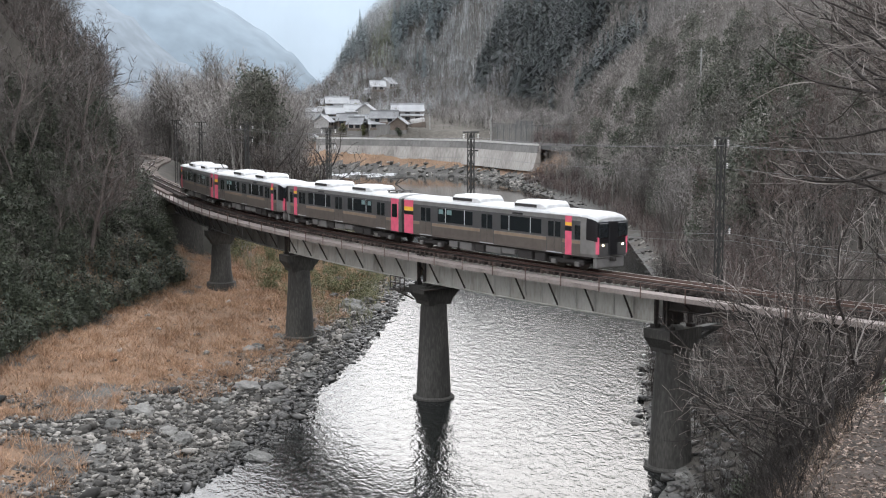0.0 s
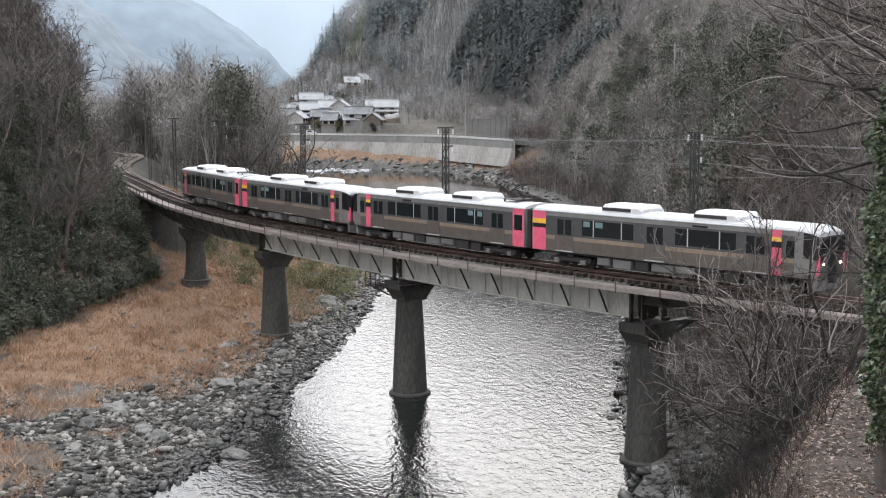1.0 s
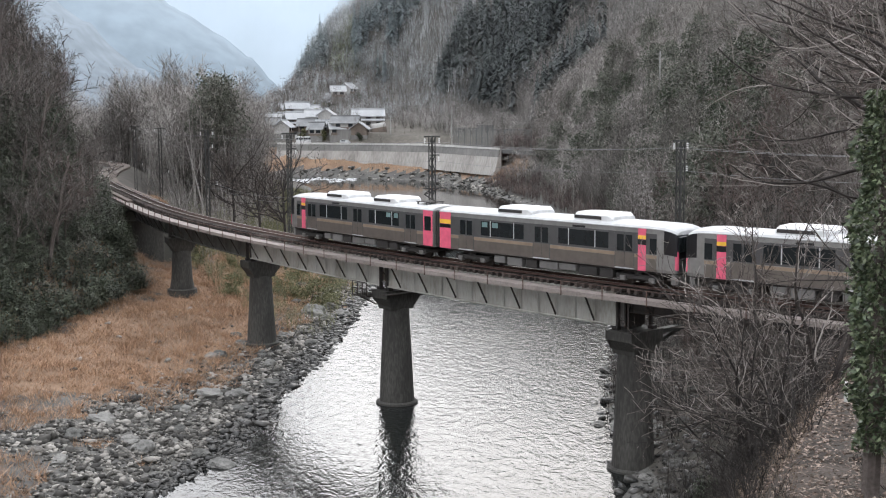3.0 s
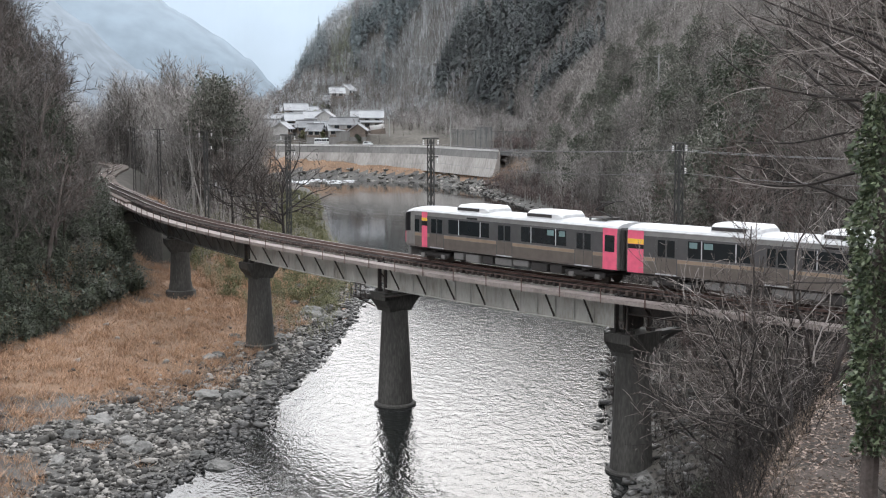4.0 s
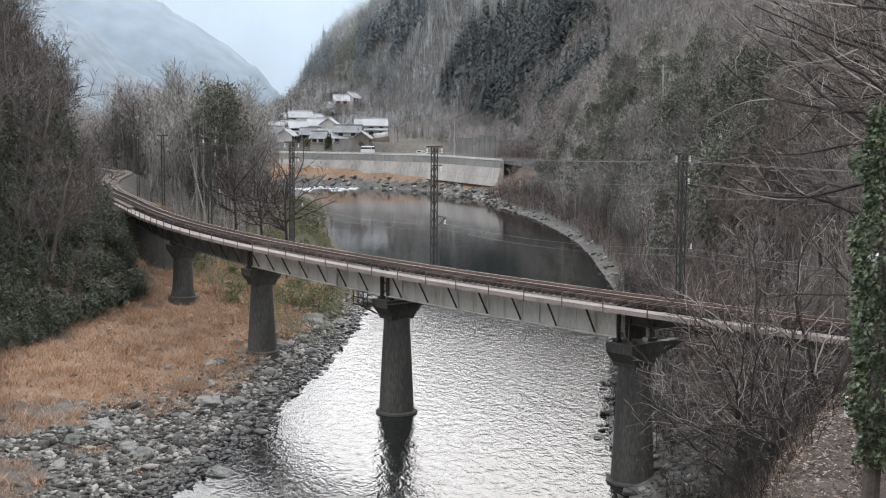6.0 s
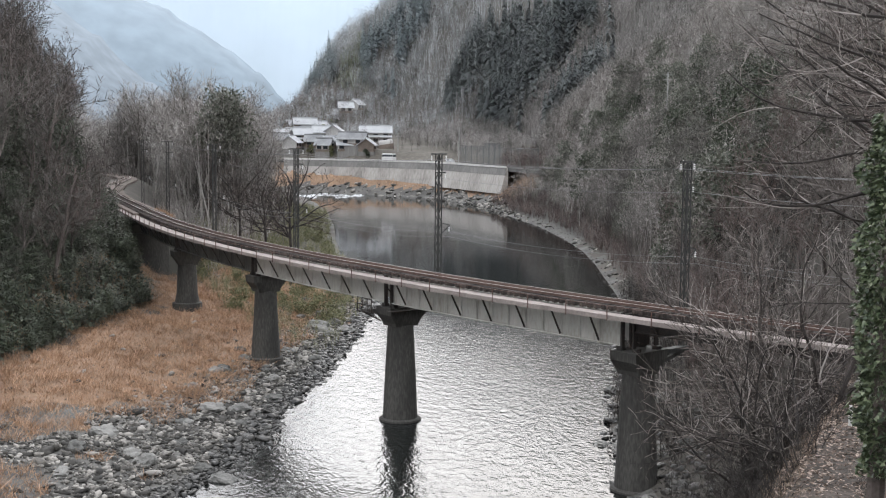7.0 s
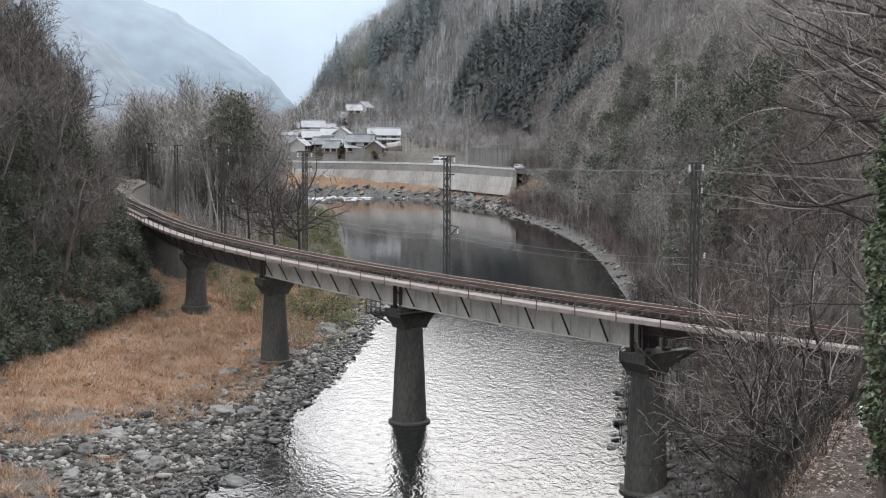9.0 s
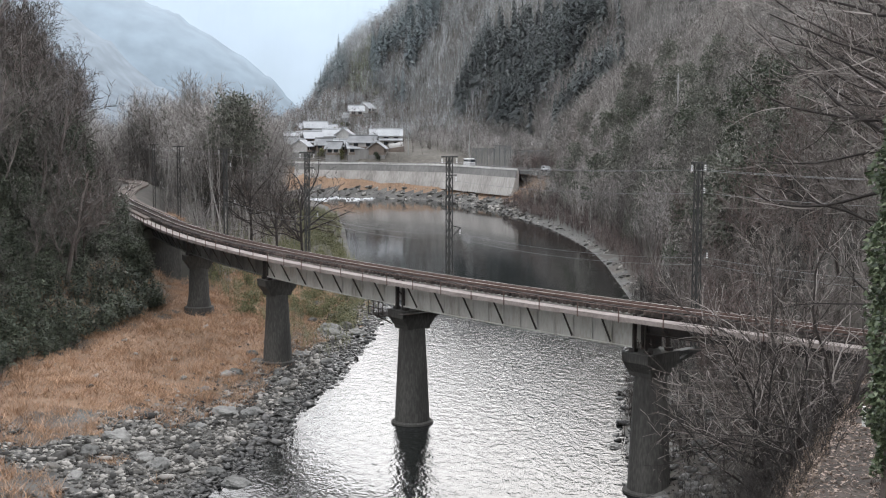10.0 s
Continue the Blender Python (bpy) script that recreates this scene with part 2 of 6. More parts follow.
def _line():
    """Plan of the track centre every metre: a 220 m curve over the river, easing out up the valley."""
    pts = {}
    for s in range(85, 345):
        a = s / RC
        pts[s] = (CX - RC * math.cos(a), CY - RC * math.sin(a), a)
    x, y, a = pts[85]
    for s in range(84, -81, -1):
        k = 1 / RC * min(1, max(0, (s - 64) / 20)) if s > 40 else 1 / 300 if s > -30 else -1 / 85 if s > -62 else 0
        x, y, a = x - math.sin(a), y + math.cos(a), a - k
        pts[s] = (x, y, a)
    return pts


LINE = _line()


def on_track(s, off=0.0, z=RAIL):
    """A point at arc s; off: metres to the outer side of the curve, which faces the camera."""
    i = math.floor(s)
    f = s - i
    (x0, y0, a0), (x1, y1, a1) = LINE[i], LINE[i + 1]
    a = a0 + (a1 - a0) * f
    return Vector((x0 + (x1 - x0) * f - off * math.cos(a), y0 + (y1 - y0) * f - off * math.sin(a), z))


def track_turn(s):
    i = math.floor(s)
    return LINE[i][2] + (LINE[i + 1][2] - LINE[i][2]) * (s - i)


# ---- the ground: one sheet with the river bed, banks, hills and mountains ----
LEFT_SHORE = [(-60, -100), (-24, 40), (-13, 70), (-11.4, 74), (-9.9, 82), (-9.4, 92), (-7.2, 107), (-5.1, 133), (-4.5, 149),
              (-7, 180), (-11.9, 211), (-14.3, 240), (-16.8, 274), (-20.4, 311), (-27, 360), (-36, 400), (-70, 416), (-400, 430)]
RIGHT_SHORE = [(-40, -100), (-4, 40), (3, 50), (9.5, 60), (12.6, 68), (14.3, 87), (16.7, 99), (19.7, 114), (26, 150), (29.6, 200),
               (30.4, 219), (30.2, 242), (28.4, 278), (23.6, 316), (18.5, 357), (4.4, 395), (-17.8, 413), (-60, 428), (-400, 450)]
PATH = [(0.5, -30, 19.4), (0.5, -5, 19.3), (1.5, 3, 18.6), (5.2, 14, 14.2), (8.2, 22, 12.7), (10.7, 30, 12.2), (14.9, 40, 11.3), (20, 52, 10.6), (24, 58, 10.4)]
FOOT_Y = [-200, 75, 200, 300, 360, 420, 480, 560, 640, 700, 900, 1300, 3000]
FOOT_X = [26, 19, 35, 36, 38, 44, 36, 5, -42, -62, -86, -112, -180]


def from_line(x, y, line):
    """Distance to a polyline, signed positive on its right going up the list, and the value carried there."""
    line = np.array(line, float)
    best = np.full(x.shape, 1e9)
    sign, val = np.ones(x.shape), np.zeros(x.shape)
    for a, b in zip(line[:-1], line[1:]):
        d = b[:2] - a[:2]
        t = np.clip(((x - a[0]) * d[0] + (y - a[1]) * d[1]) / (d @ d), 0, 1)
        px, py = x - a[0] - t * d[0], y - a[1] - t * d[1]
        r = np.hypot(px, py)
        near = r < best
        best = np.where(near, r, best)
        sign = np.where(near, np.sign(px * d[1] - py * d[0] + 1e-9), sign)
        if len(a) > 2:
            val = np.where(near, a[2] + t * (b[2] - a[2]), val)
    return best * sign, val


def rough(x, y, size, seed=0.0):
    return np.array([noise.fractal((a / size, b / size, seed), 1.0, 2.0, 4) for a, b in zip(np.ravel(x), np.ravel(y))]).reshape(np.shape(x))


TRACK_PTS = [(LINE[s][0], LINE[s][1], s) for s in range(-80, 344, 4)]


def height(x, y, lumps=True):
    x, y = np.asarray(x, float), np.asarray(y, float)
    dl, dr = -from_line(x, y, LEFT_SHORE)[0], from_line(x, y, RIGHT_SHORE)[0]
    dt, st = from_line(x, y, TRACK_PTS)
    out = dt                                   # positive: outer side of the curve
    # left bank: gravel bar, dry grass terrace, then the wooded hill on the outer side of the track
    bank = np.interp(dl, [-8, -3, 0, 4, 10, 22, 60], [-2, -0.8, 0.0, 0.55, 1.4, 3.0, 6.0])
    hill = 2.6 + 1.0 * np.maximum(dl - 22, 0) * np.clip((out + 2) / 8, 0, 1) * np.clip((260 - y) / 80, 0, 1)
    left = np.where(dl > 22, np.maximum(bank, hill), bank)
    far_bank = np.interp(dl, [0, 5, 14, 30, 60], [0, 1.2, 2.8, 6.5, 10])
    left = np.where((y > 150) & (out < 4), np.maximum(left, far_bank * np.clip((y - 150) / 25, 0, 1)), left)
    outer_hill = 9.0 + 1.45 * np.maximum(out - 5, 0)
    left = np.where((st < 72) & (out > 4) & (x < -36) & (y < 330), np.maximum(left, outer_hill * np.clip((330 - y) / 90, 0, 1)), left)
    left = np.minimum(left, 38 + 0.12 * left)
    # right bank and mountain
    right = np.interp(dr, [-8, -3, 0, 3, 8, 30], [-2, -0.8, 0.0, 1.0, 4.0, 13])
    town = np.interp(dr, [0, 5, 9.0, 11.5, 12.5, 20, 24, 34, 60, 200], [0, 2.4, 5.4, 6.6, 10.5, 10.6, 13.2, 14.8, 16.0, 16.0]) + np.clip(dr - 60, 0, 150) * 0.16 * np.clip((x + 82) / 38, 0, 1)
    k = np.clip((y - 325) / 25, 0, 1)
    right = right * (1 - k) + town * k
    foot = np.interp(y, FOOT_Y, FOOT_X)
    slope = np.interp(y, [60, 300, 600, 800], [0.7, 0.8, 1.1, 0.95])
    rise = np.maximum(x - foot, 0) * slope
    top = np.interp(y, [0, 100, 300, 600, 1200], [30, 38, 60, 98, 132])
    rise = top * (1 - np.exp(-rise / top)) * 1.15
    right = np.where(y > 66, right + np.where(x > foot, rise, 0), right)
    # camera's hillside: a path comes down along the slope to the abutment
    dp, zp = from_line(x, y, PATH)
    side = np.where(dp > 0, zp + 0.55 * np.maximum(dp - 1.3, 0), zp - 1.35 * np.maximum(-dp - 1.0, 0))
    side = np.minimum(side, 34)
    kk = np.clip((76 - y) / 14, 0, 1)
    low = np.interp(dr, [-8, -3, 0, 3, 9, 16, 60], [-2, -0.8, 0, 0.9, 7.0, 11.0, 24])
    near = np.where(dr > 3, np.maximum(np.minimum(side, low + 30 * np.clip((52 - y) / 20, 0, 1)), 0.9), low)
    right = right * (1 - kk) + near * kk
    z = np.where(dl > 0, left, np.where(dr > 0, right, np.maximum(bank * (dl > -8) - 2 * (dl <= -8), -2)))
    both = (dl > -8) & (dl <= 0)
    z = np.where(both, bank, z)
    z = np.where((dr > -8) & (dr <= 0), np.maximum(np.interp(dr, [-8, -3, 0], [-2, -0.8, 0]), np.where(both, bank, -9)), z)
    if lumps:
        w = np.clip((np.maximum(dl, dr) - 2) / 12, 0, 1)
        z = z + w * (rough(x, y, 14) * 0.7) + np.clip((z - 14) / 30, 0, 1) * rough(x, y, 70, 3.0) * 9
    # bed of the line on land
    bed = RAIL - 0.62
    land = (st < 66) | (st > 173)
    flat = np.clip((np.abs(out) - 2.7) / 5.0, 0, 1)
    z = np.where(land & (np.abs(out) < 7.7), bed * (1 - flat) + z * flat, z)
    # keep the ground under the bridge clear of the deck
    z = np.where(~land & (np.abs(out) < 6), np.minimum(z, 8.2), z)
    return z


def ground():
    xs = np.unique(np.r_[-900, -600, -420, -300, -220, np.arange(-170, -70, 8), np.arange(-70, 56, 1.5), np.arange(56, 150, 6), np.arange(150, 420, 25), 520, 700, 1000])
    ys = np.unique(np.r_[-200, -120, -80, -50, np.arange(-30, 10, 5), np.arange(10, 190, 1.7), np.arange(190, 330, 5), np.arange(330, 452, 2.6), np.arange(460, 800, 14), np.arange(800, 1300, 50), 1500, 2000, 3000])
    gx, gy = np.meshgrid(xs, ys)
    gz = height(gx, gy)
    nx = len(xs)
    verts = list(zip(gx.ravel().tolist(), gy.ravel().tolist(), gz.ravel().tolist()))
    faces, mats = [], []
    wob = rough(gx, gy, 6, 5.0) * 3.0
    dl = -from_line(gx, gy, LEFT_SHORE)[0]
    dr = from_line(gx, gy, RIGHT_SHORE)[0]
    for j in range(len(ys) - 1):
        for i in range(nx - 1):
            faces.append((j * nx + i, j * nx + i + 1, (j + 1) * nx + i + 1, (j + 1) * nx + i))
            a, b, yy = dl[j, i] + wob[j, i], dr[j, i] + 0.6 * wob[j, i], gy[j, i]
            if a > 0:
                mats.append(0 if a < (8 + 9 * math.exp(-((yy - 78) / 8) ** 2) if yy < 125 else 1.2) else 2 if (a > 22 or yy > 190) else 1)
            elif b > 0:
                mats.append(4 if (yy < 66 and b > 6) else 0 if b < (3.5 if yy > 325 else 0.6) else 1 if (yy > 330 and b < 12) else 3 if (yy > 335 and gz[j, i] < 17) else 5 if yy > 230 else 2)
            else:
                mats.append(0)
    me = mesh_of("ground", verts, faces, GRAVEL, True)
    for m in (surface("straw_covered_soil", [(0.12, 0.078, 0.05), (0.22, 0.145, 0.096), (0.33, 0.225, 0.155)], 0.95, big=0.12, fine=2.5, bump=0.6), WOODLAND,
              surface("village_ground", [(0.05, 0.047, 0.038), (0.1, 0.09, 0.076), (0.18, 0.165, 0.145)], 0.95, big=0.06, fine=1.0, bump=0.2),
              surface("fallen_leaves", [(0.022, 0.017, 0.013), (0.048, 0.037, 0.03), (0.095, 0.074, 0.062)], 0.95, big=0.5, fine=7, bump=0.6),
              surface("mountain_floor", [(0.045, 0.044, 0.039), (0.08, 0.077, 0.07), (0.12, 0.115, 0.106)], 0.95, big=0.02, fine=0.3, bump=0.5)):
        me.materials.append(m)
    me.polygons.foreach_set("material_index", mats)
    return tagged(new("ground", me), "winter valley floor of gravel, dry grass and leaf litter", "ground", kind="structure")


ground()


def water():
    v, f = [(-500, -120, 0), (60, -120, 0), (60, 470, 0), (-500, 470, 0)], [(0, 1, 2, 3)]
    return tagged(new("water", mesh_of("water", v, f, WATER)), "shallow grey river reflecting the overcast sky", "river", kind="structure")


water()

# ---- the railway bridge ----
PIERS = (158.3, 135.7, 113.6, 89.9)
ENDS = (67.2, 174.0)


def ribbon(name, s0, s1, o0, o1, z0, z1, material, parent, step=2.0, label=""):
    """A solid strip that follows the track between two offsets and two heights."""
    n = max(1, round((s1 - s0) / step))
    v, f = [], []
    for i in range(n + 1):
        s = s0 + (s1 - s0) * i / n
        v += [on_track(s, o0, z0), on_track(s, o1, z0), on_track(s, o1, z1), on_track(s, o0, z1)]
    for i in range(n):
        a = 4 * i
        for k in range(4):
            f.append((a + k, a + (k + 1) % 4, a + 4 + (k + 1) % 4, a + 4 + k))
    f += [(3, 2, 1, 0), tuple(4 * n + k for k in range(4))]
    return part(name, mesh_of(name, v, f, material), material, parent, label)


def frame_at(s, off=0.0, z=0.0):
    """Pose at arc s: x along the track, y to the inner side, z up."""
    a = track_turn(s)
    m = Matrix(((math.sin(a), math.cos(a), 0), (-math.cos(a), math.sin(a), 0), (0, 0, 1))).to_4x4()
    return Matrix.Translation(on_track(s, off, z)) @ m


def pier(s, ground_z):
    """A tapered round concrete column with a flared cap and a footing ring."""
    root = tagged(new("bridge_pier"), "dark weathered concrete bridge pier with flared cap", "bridge pier", "bridge piers")
    root.matrix_world = frame_at(s, 0, 0)
    seg = 28

    def lathe(name, rings, label=""):
        v, f = [], []
        for z, rx, ry in rings:
            for k in range(seg):
                a = 2 * math.pi * k / seg
                c, d = math.cos(a), math.sin(a)
                v.append((rx * c, ry * d, z))
        for i in range(len(rings) - 1):
            for k in range(seg):
                f.append((i * seg + k, i * seg + (k + 1) % seg, (i + 1) * seg + (k + 1) % seg, (i + 1) * seg + k))
        f += [tuple(range(seg))[::-1], tuple((len(rings) - 1) * seg + k for k in range(seg))]
        return part(name, mesh_of(name, v, f, CONCRETE, False), CONCRETE, root, label)

    low = ground_z - 1.2
    lathe("column", [(low, 1.3, 1.3), (ground_z + 0.1, 1.27, 1.27), (4.0, 1.08, 1.08), (6.95, 0.93, 0.93)])
    lathe("footing", [(low, 1.52, 1.52), (ground_z + 0.12, 1.52, 1.52), (ground_z + 0.2, 1.4, 1.4)])
    # flared cap, long across the track
    bm = bmesh.new()
    v = []
    for z, hx, hy in ((6.9, 0.8, 0.95), (7.15, 0.85, 1.0), (7.75, 0.95, 1.45), (8.3, 0.95, 1.5)):
        v.append([bm.verts.new((x * hx, y * hy, z)) for x, y in ((-1, -1), (1, -1), (1, 1), (-1, 1))])
    for a, b in zip(v[:-1], v[1:]):
        for k in range(4):
            bm.faces.new((a[k], a[(k + 1) % 4], b[(k + 1) % 4], b[k]))
    bm.faces.new(v[0][::-1])
    bm.faces.new(v[-1])
    part("cap", bm, CONCRETE, root)
    for sx in (-0.55, 0.55):
        for sy in (-0.95, 0.95):
            part("bearing", block((sx - 0.2, sy - 0.2, 8.3), (sx + 0.2, sy + 0.2, 8.5), 0.02), BRACE, root, "dark steel bearing")
    return root


for s, gz in zip(PIERS, (0.0, 0.0, 1.0, 2.8)):
    pier(s, gz)


def span(s0, s1, low=8.56, paint=None):
    """One deck span: two plate girders with stiffeners, walkway brackets and cross frames."""
    root = tagged(new("bridge_span"), "grey-green steel plate girder span with dark knee braces", "bridge span", "bridge spans")
    paint = paint or GIRDER
    a, b = s0 + 0.5, s1 - 0.5
    for o in (0.95, -0.95):
        for name, w, z0, z1 in (("web", 0.02, low + 0.06, 10.48), ("top_flange", 0.19, 10.48, 10.53), ("bottom_flange", 0.19, low, low + 0.06)):
            ribbon(name, a, b, o - w, o + w, z0, z1, paint, root)
    n = round((b - a) / 3.1)
    for i in range(2 * n + 1):
        s = a + 0.1 + (b - a - 0.2) * i / (2 * n)
        for o in (1.03, -1.03):
            bm = bmesh.new()
            bar(bm, on_track(s, o, low + 0.06), on_track(s, o, 10.48), 0.03, 0.13)
            part("stiffener", bm, paint, root)
        if i % 2:
            bm = bmesh.new()
            bar(bm, on_track(s, 1.14, 10.36), on_track(s, 2.5, 10.36), 0.09, 0.07)
            part("bracket_arm", bm, BRACE, root, "dark steel bracket")
            bm = bmesh.new()
            bar(bm, on_track(s, 2.0, 10.34), on_track(s, 1.1, low + 0.14), 0.07, 0.09)
            part("knee_brace", bm, BRACE, root, "dark steel diagonal brace")
            bm = bmesh.new()
            bar(bm, on_track(s, 0.9, 10.4), on_track(s, -0.9, low + 0.14), 0.08)
            bar(bm, on_track(s, -0.9, 10.4), on_track(s, 0.9, low + 0.14), 0.08)
            part("cross_frame", bm, BRACE, root)
    return root


def end_frame(s):
    """Dark steel end posts and cross plate where two spans meet over a pier."""
    root = tagged(new("span_joint"), "dark steel end frame between two girder spans", "bridge joint", "span joints")
    root.matrix_world = frame_at(s, 0, 0)
    part("plate", block((-0.06, -0.9, 8.5), (0.06, 0.9, 10.45), 0.01), BRACE, root)
    for x in (-0.42, 0.42):
        for y in (-1.0, 1.0):
            part("end_post", block((x - 0.06, y - 0.14, 8.5), (x + 0.06, y + 0.14, 10.5), 0.01), BRACE, root)


for s in PIERS:
    end_frame(s)


def pier_platform(s):
    """A small inspection stage hung at the side of a pier cap."""
    root = tagged(new("inspection_platform"), "small dark steel inspection platform at the pier cap", "platform")
    root.matrix_world = frame_at(s, 0, 0)
    part("floor", block((-2.9, -1.9, 7.72), (-0.97, 1.9, 7.8), 0.01), BRACE, root)
    part("floor", block((0.97, -1.9, 8.1), (1.6, 1.9, 8.17), 0.01), BRACE, root)
    for x in (-2.85, -2.2, -1.55, -1.0):
        bm = bmesh.new()
        bar(bm, (x, -1.87, 7.8), (x, -1.87, 8.8), 0.05)
        part("stanchion", bm, BRACE, root)
    for z in (8.3, 8.78):
        bm = bmesh.new()
        bar(bm, (-2.87, -1.87, z), (-0.98, -1.87, z), 0.045)
        part("guard_bar", bm, BRACE, root)
    for y in (-1.6, 1.6):
        bm = bmesh.new()
        bar(bm, (-2.7, y, 7.72), (-0.85, y * 0.7, 7.2), 0.08)
        part("strut", bm, BRACE, root)


pier_platform(PIERS[1])

STOPS = (ENDS[0], *sorted(PIERS), ENDS[1])
for q in range(len(STOPS) - 1):
    last = q == len(STOPS) - 2
    # Both left spans and the shallow last one are darker than the others.
    span(STOPS[q], STOPS[q + 1], 9.45 if last else 8.56, BRACE if last else DARK_GIRDER if q < 2 else None)


def walkway():
    root = tagged(new("bridge_walkway"), "dusty pinkish side walkway with low rusty handrail", "walkway")
    s0, s1 = ENDS[0] - 12, ENDS[1] + 16
    ribbon("edge_beam", s0, s1, 2.5, 2.58, 10.26, 10.52, WALKWAY, root)
    s = s0
    while s < s1 - 0.9:
        ribbon("deck_board", s, s + 0.985, 1.45, 2.5, 10.42, 10.48 + 0.012 * random.random(), WALKWAY, root, 1.0)
        s += 1.0
    s = s0 + 0.5
    while s < s1:
        bm = bmesh.new()
        bar(bm, on_track(s, 2.6, 10.2), on_track(s, 2.6, 11.06), 0.06)
        part("rail_post", bm, RUST, root, "rusty handrail post")
        s += 3.1
    for z in (11.05,):
        ribbon("hand_rail", s0, s1, 2.585, 2.62, z - 0.015, z + 0.015, RUST, root)


walkway()


def permanent_way():
    root = tagged(new("railway_track"), "rusty single railway track on dark timber sleepers", "railway track", kind="structure")
    for o in (0.5675, -0.5675):
        ribbon("rail", -79, 320, o - 0.035, o + 0.035, RAIL - 0.15, RAIL - 0.012, RUST, root)
        ribbon("rail_head", -79, 320, o - 0.032, o + 0.032, RAIL - 0.012, RAIL, RAIL_TOP, root)
    for o in (0.3, -0.3):
        ribbon("guard_rail", ENDS[0] - 4, ENDS[1] + 4, o - 0.03, o + 0.03, RAIL - 0.15, RAIL - 0.03, RUST, root)
    # ballast on the banks
    ribbon("ballast", -79, ENDS[0], -1.9, 1.9, RAIL - 0.75, RAIL - 0.27, BALLAST, root)
    ribbon("ballast", ENDS[1], 320, -1.9, 1.9, RAIL - 0.75, RAIL - 0.27, BALLAST, root)
    bm = block((-0.11, -1.28, RAIL - 0.44), (0.11, 1.28, RAIL - 0.15), 0.012)
    me = bpy.data.meshes.new("sleeper")
    bm.to_mesh(me)
    bm.free()
    me.materials.append(SLEEPER)
    s = ENDS[0] - 40
    while s < ENDS[1] + 24:
        on = ENDS[0] < s < ENDS[1]
        ob = part("sleeper", me, SLEEPER, root)
        ob.matrix_world = frame_at(s, random.uniform(-0.03, 0.03), 0.0 if on else -0.02)
        s += 0.56 if on else 0.72


permanent_way()


def abutment(s, sign):
    root = tagged(new("bridge_abutment"), "stained concrete bridge abutment set in the bank", "abutment", "bridge abutments", "structure")
    root.matrix_world = frame_at(s, 0, 0)
    a, b = (0.1, 3.0) if sign > 0 else (-3.0, -0.1)
    part("breast_wall", block((a, -2.3, 3.0), (b, 2.3, 8.3), 0.06), CONCRETE, root)
    a, b = (0.9, 6.0) if sign > 0 else (-6.0, -0.9)
    part("back_wall", block((a, -2.3, 3.0), (b, 2.3, 10.2), 0.06), CONCRETE, root)


abutment(ENDS[0], -1)
abutment(ENDS[1], 1)

# ---- the train: four cars in two pairs ----
BODY = plain("stainless_grey_body", (0.25, 0.243, 0.235), 0.38, 0.35)
LOWER = plain("bronze_lower_body", (0.15, 0.13, 0.115), 0.4, 0.3)
BAND = plain("dark_window_band", (0.075, 0.074, 0.075), 0.35)
GOLD = plain("tan_line", (0.3, 0.225, 0.165), 0.45, 0.2)
ROOF = plain("pale_grey_roof", (0.46, 0.465, 0.47), 0.6)
ROOF_GEAR = plain("white_roof_unit", (0.6, 0.605, 0.61), 0.5)
PINK = plain("pink_panel", (0.72, 0.12, 0.2), 0.45)
YELLOW = plain("yellow_panel", (0.85, 0.5, 0.05), 0.5)
BLACK = plain("black_panel", (0.012, 0.012, 0.014), 0.3)
GLASS = plain("dark_train_glass", (0.015, 0.018, 0.02), 0.08)
BLIND = plain("pale_screen_behind_glass", (0.16, 0.24, 0.24), 0.3)
UNDER = plain("dirty_underframe", (0.03, 0.027, 0.026), 0.8)
BOXES = plain("grey_equipment_box", (0.15, 0.145, 0.14), 0.75)
WHEEL = plain("wheel_steel", (0.08, 0.07, 0.065), 0.5, 0.8)
LAMP = plain("lit_headlamp", (1.0, 0.8, 0.5), 0.3, glow=4)
SPEED, JOINT = 16.2, 133.9     # metres a second, and where the first coupling stands at the start
SIDE = [(-1.40, 0.98), (-1.475, 1.15), (-1.475, 2.95), (-1.44, 3.38)]
TOP = [(-1.44, 3.38), (-1.33, 3.5), (-1.0, 3.6), (-0.5, 3.655), (0.0, 3.67)]


def mirrored(half):
    return half + [(-y, z) for y, z in reversed(half) if y]


def loft(section, stations, closed=True):
    """Sweeps a cross-section along x; stations: x, width factor, height drop of what is above the floor."""
    v, f = [], []
    n = len(section)
    for x, w, drop in stations:
        for y, z in section:
            v.append((x, y * w, z - drop * max(0, z - 1.2) / 2.4))
    for i in range(len(stations) - 1):
        for k in range(n if closed else n - 1):
            a, b = i * n + k, i * n + (k + 1) % n
            f.append((a, b, b + n, a + n))
    f += [tuple(range(n))[::-1], tuple((len(stations) - 1) * n + k for k in range(n))]
    return v, f


def slab(x0, x1, side, z0, z1, out=0.012, thick=0.03):
    """A thin panel on the side wall."""
    y = side * 1.475
    a, b = sorted((y - side * thick, y + side * out))
    return block((x0, a, z0), (x1, b, z1), 0.004)


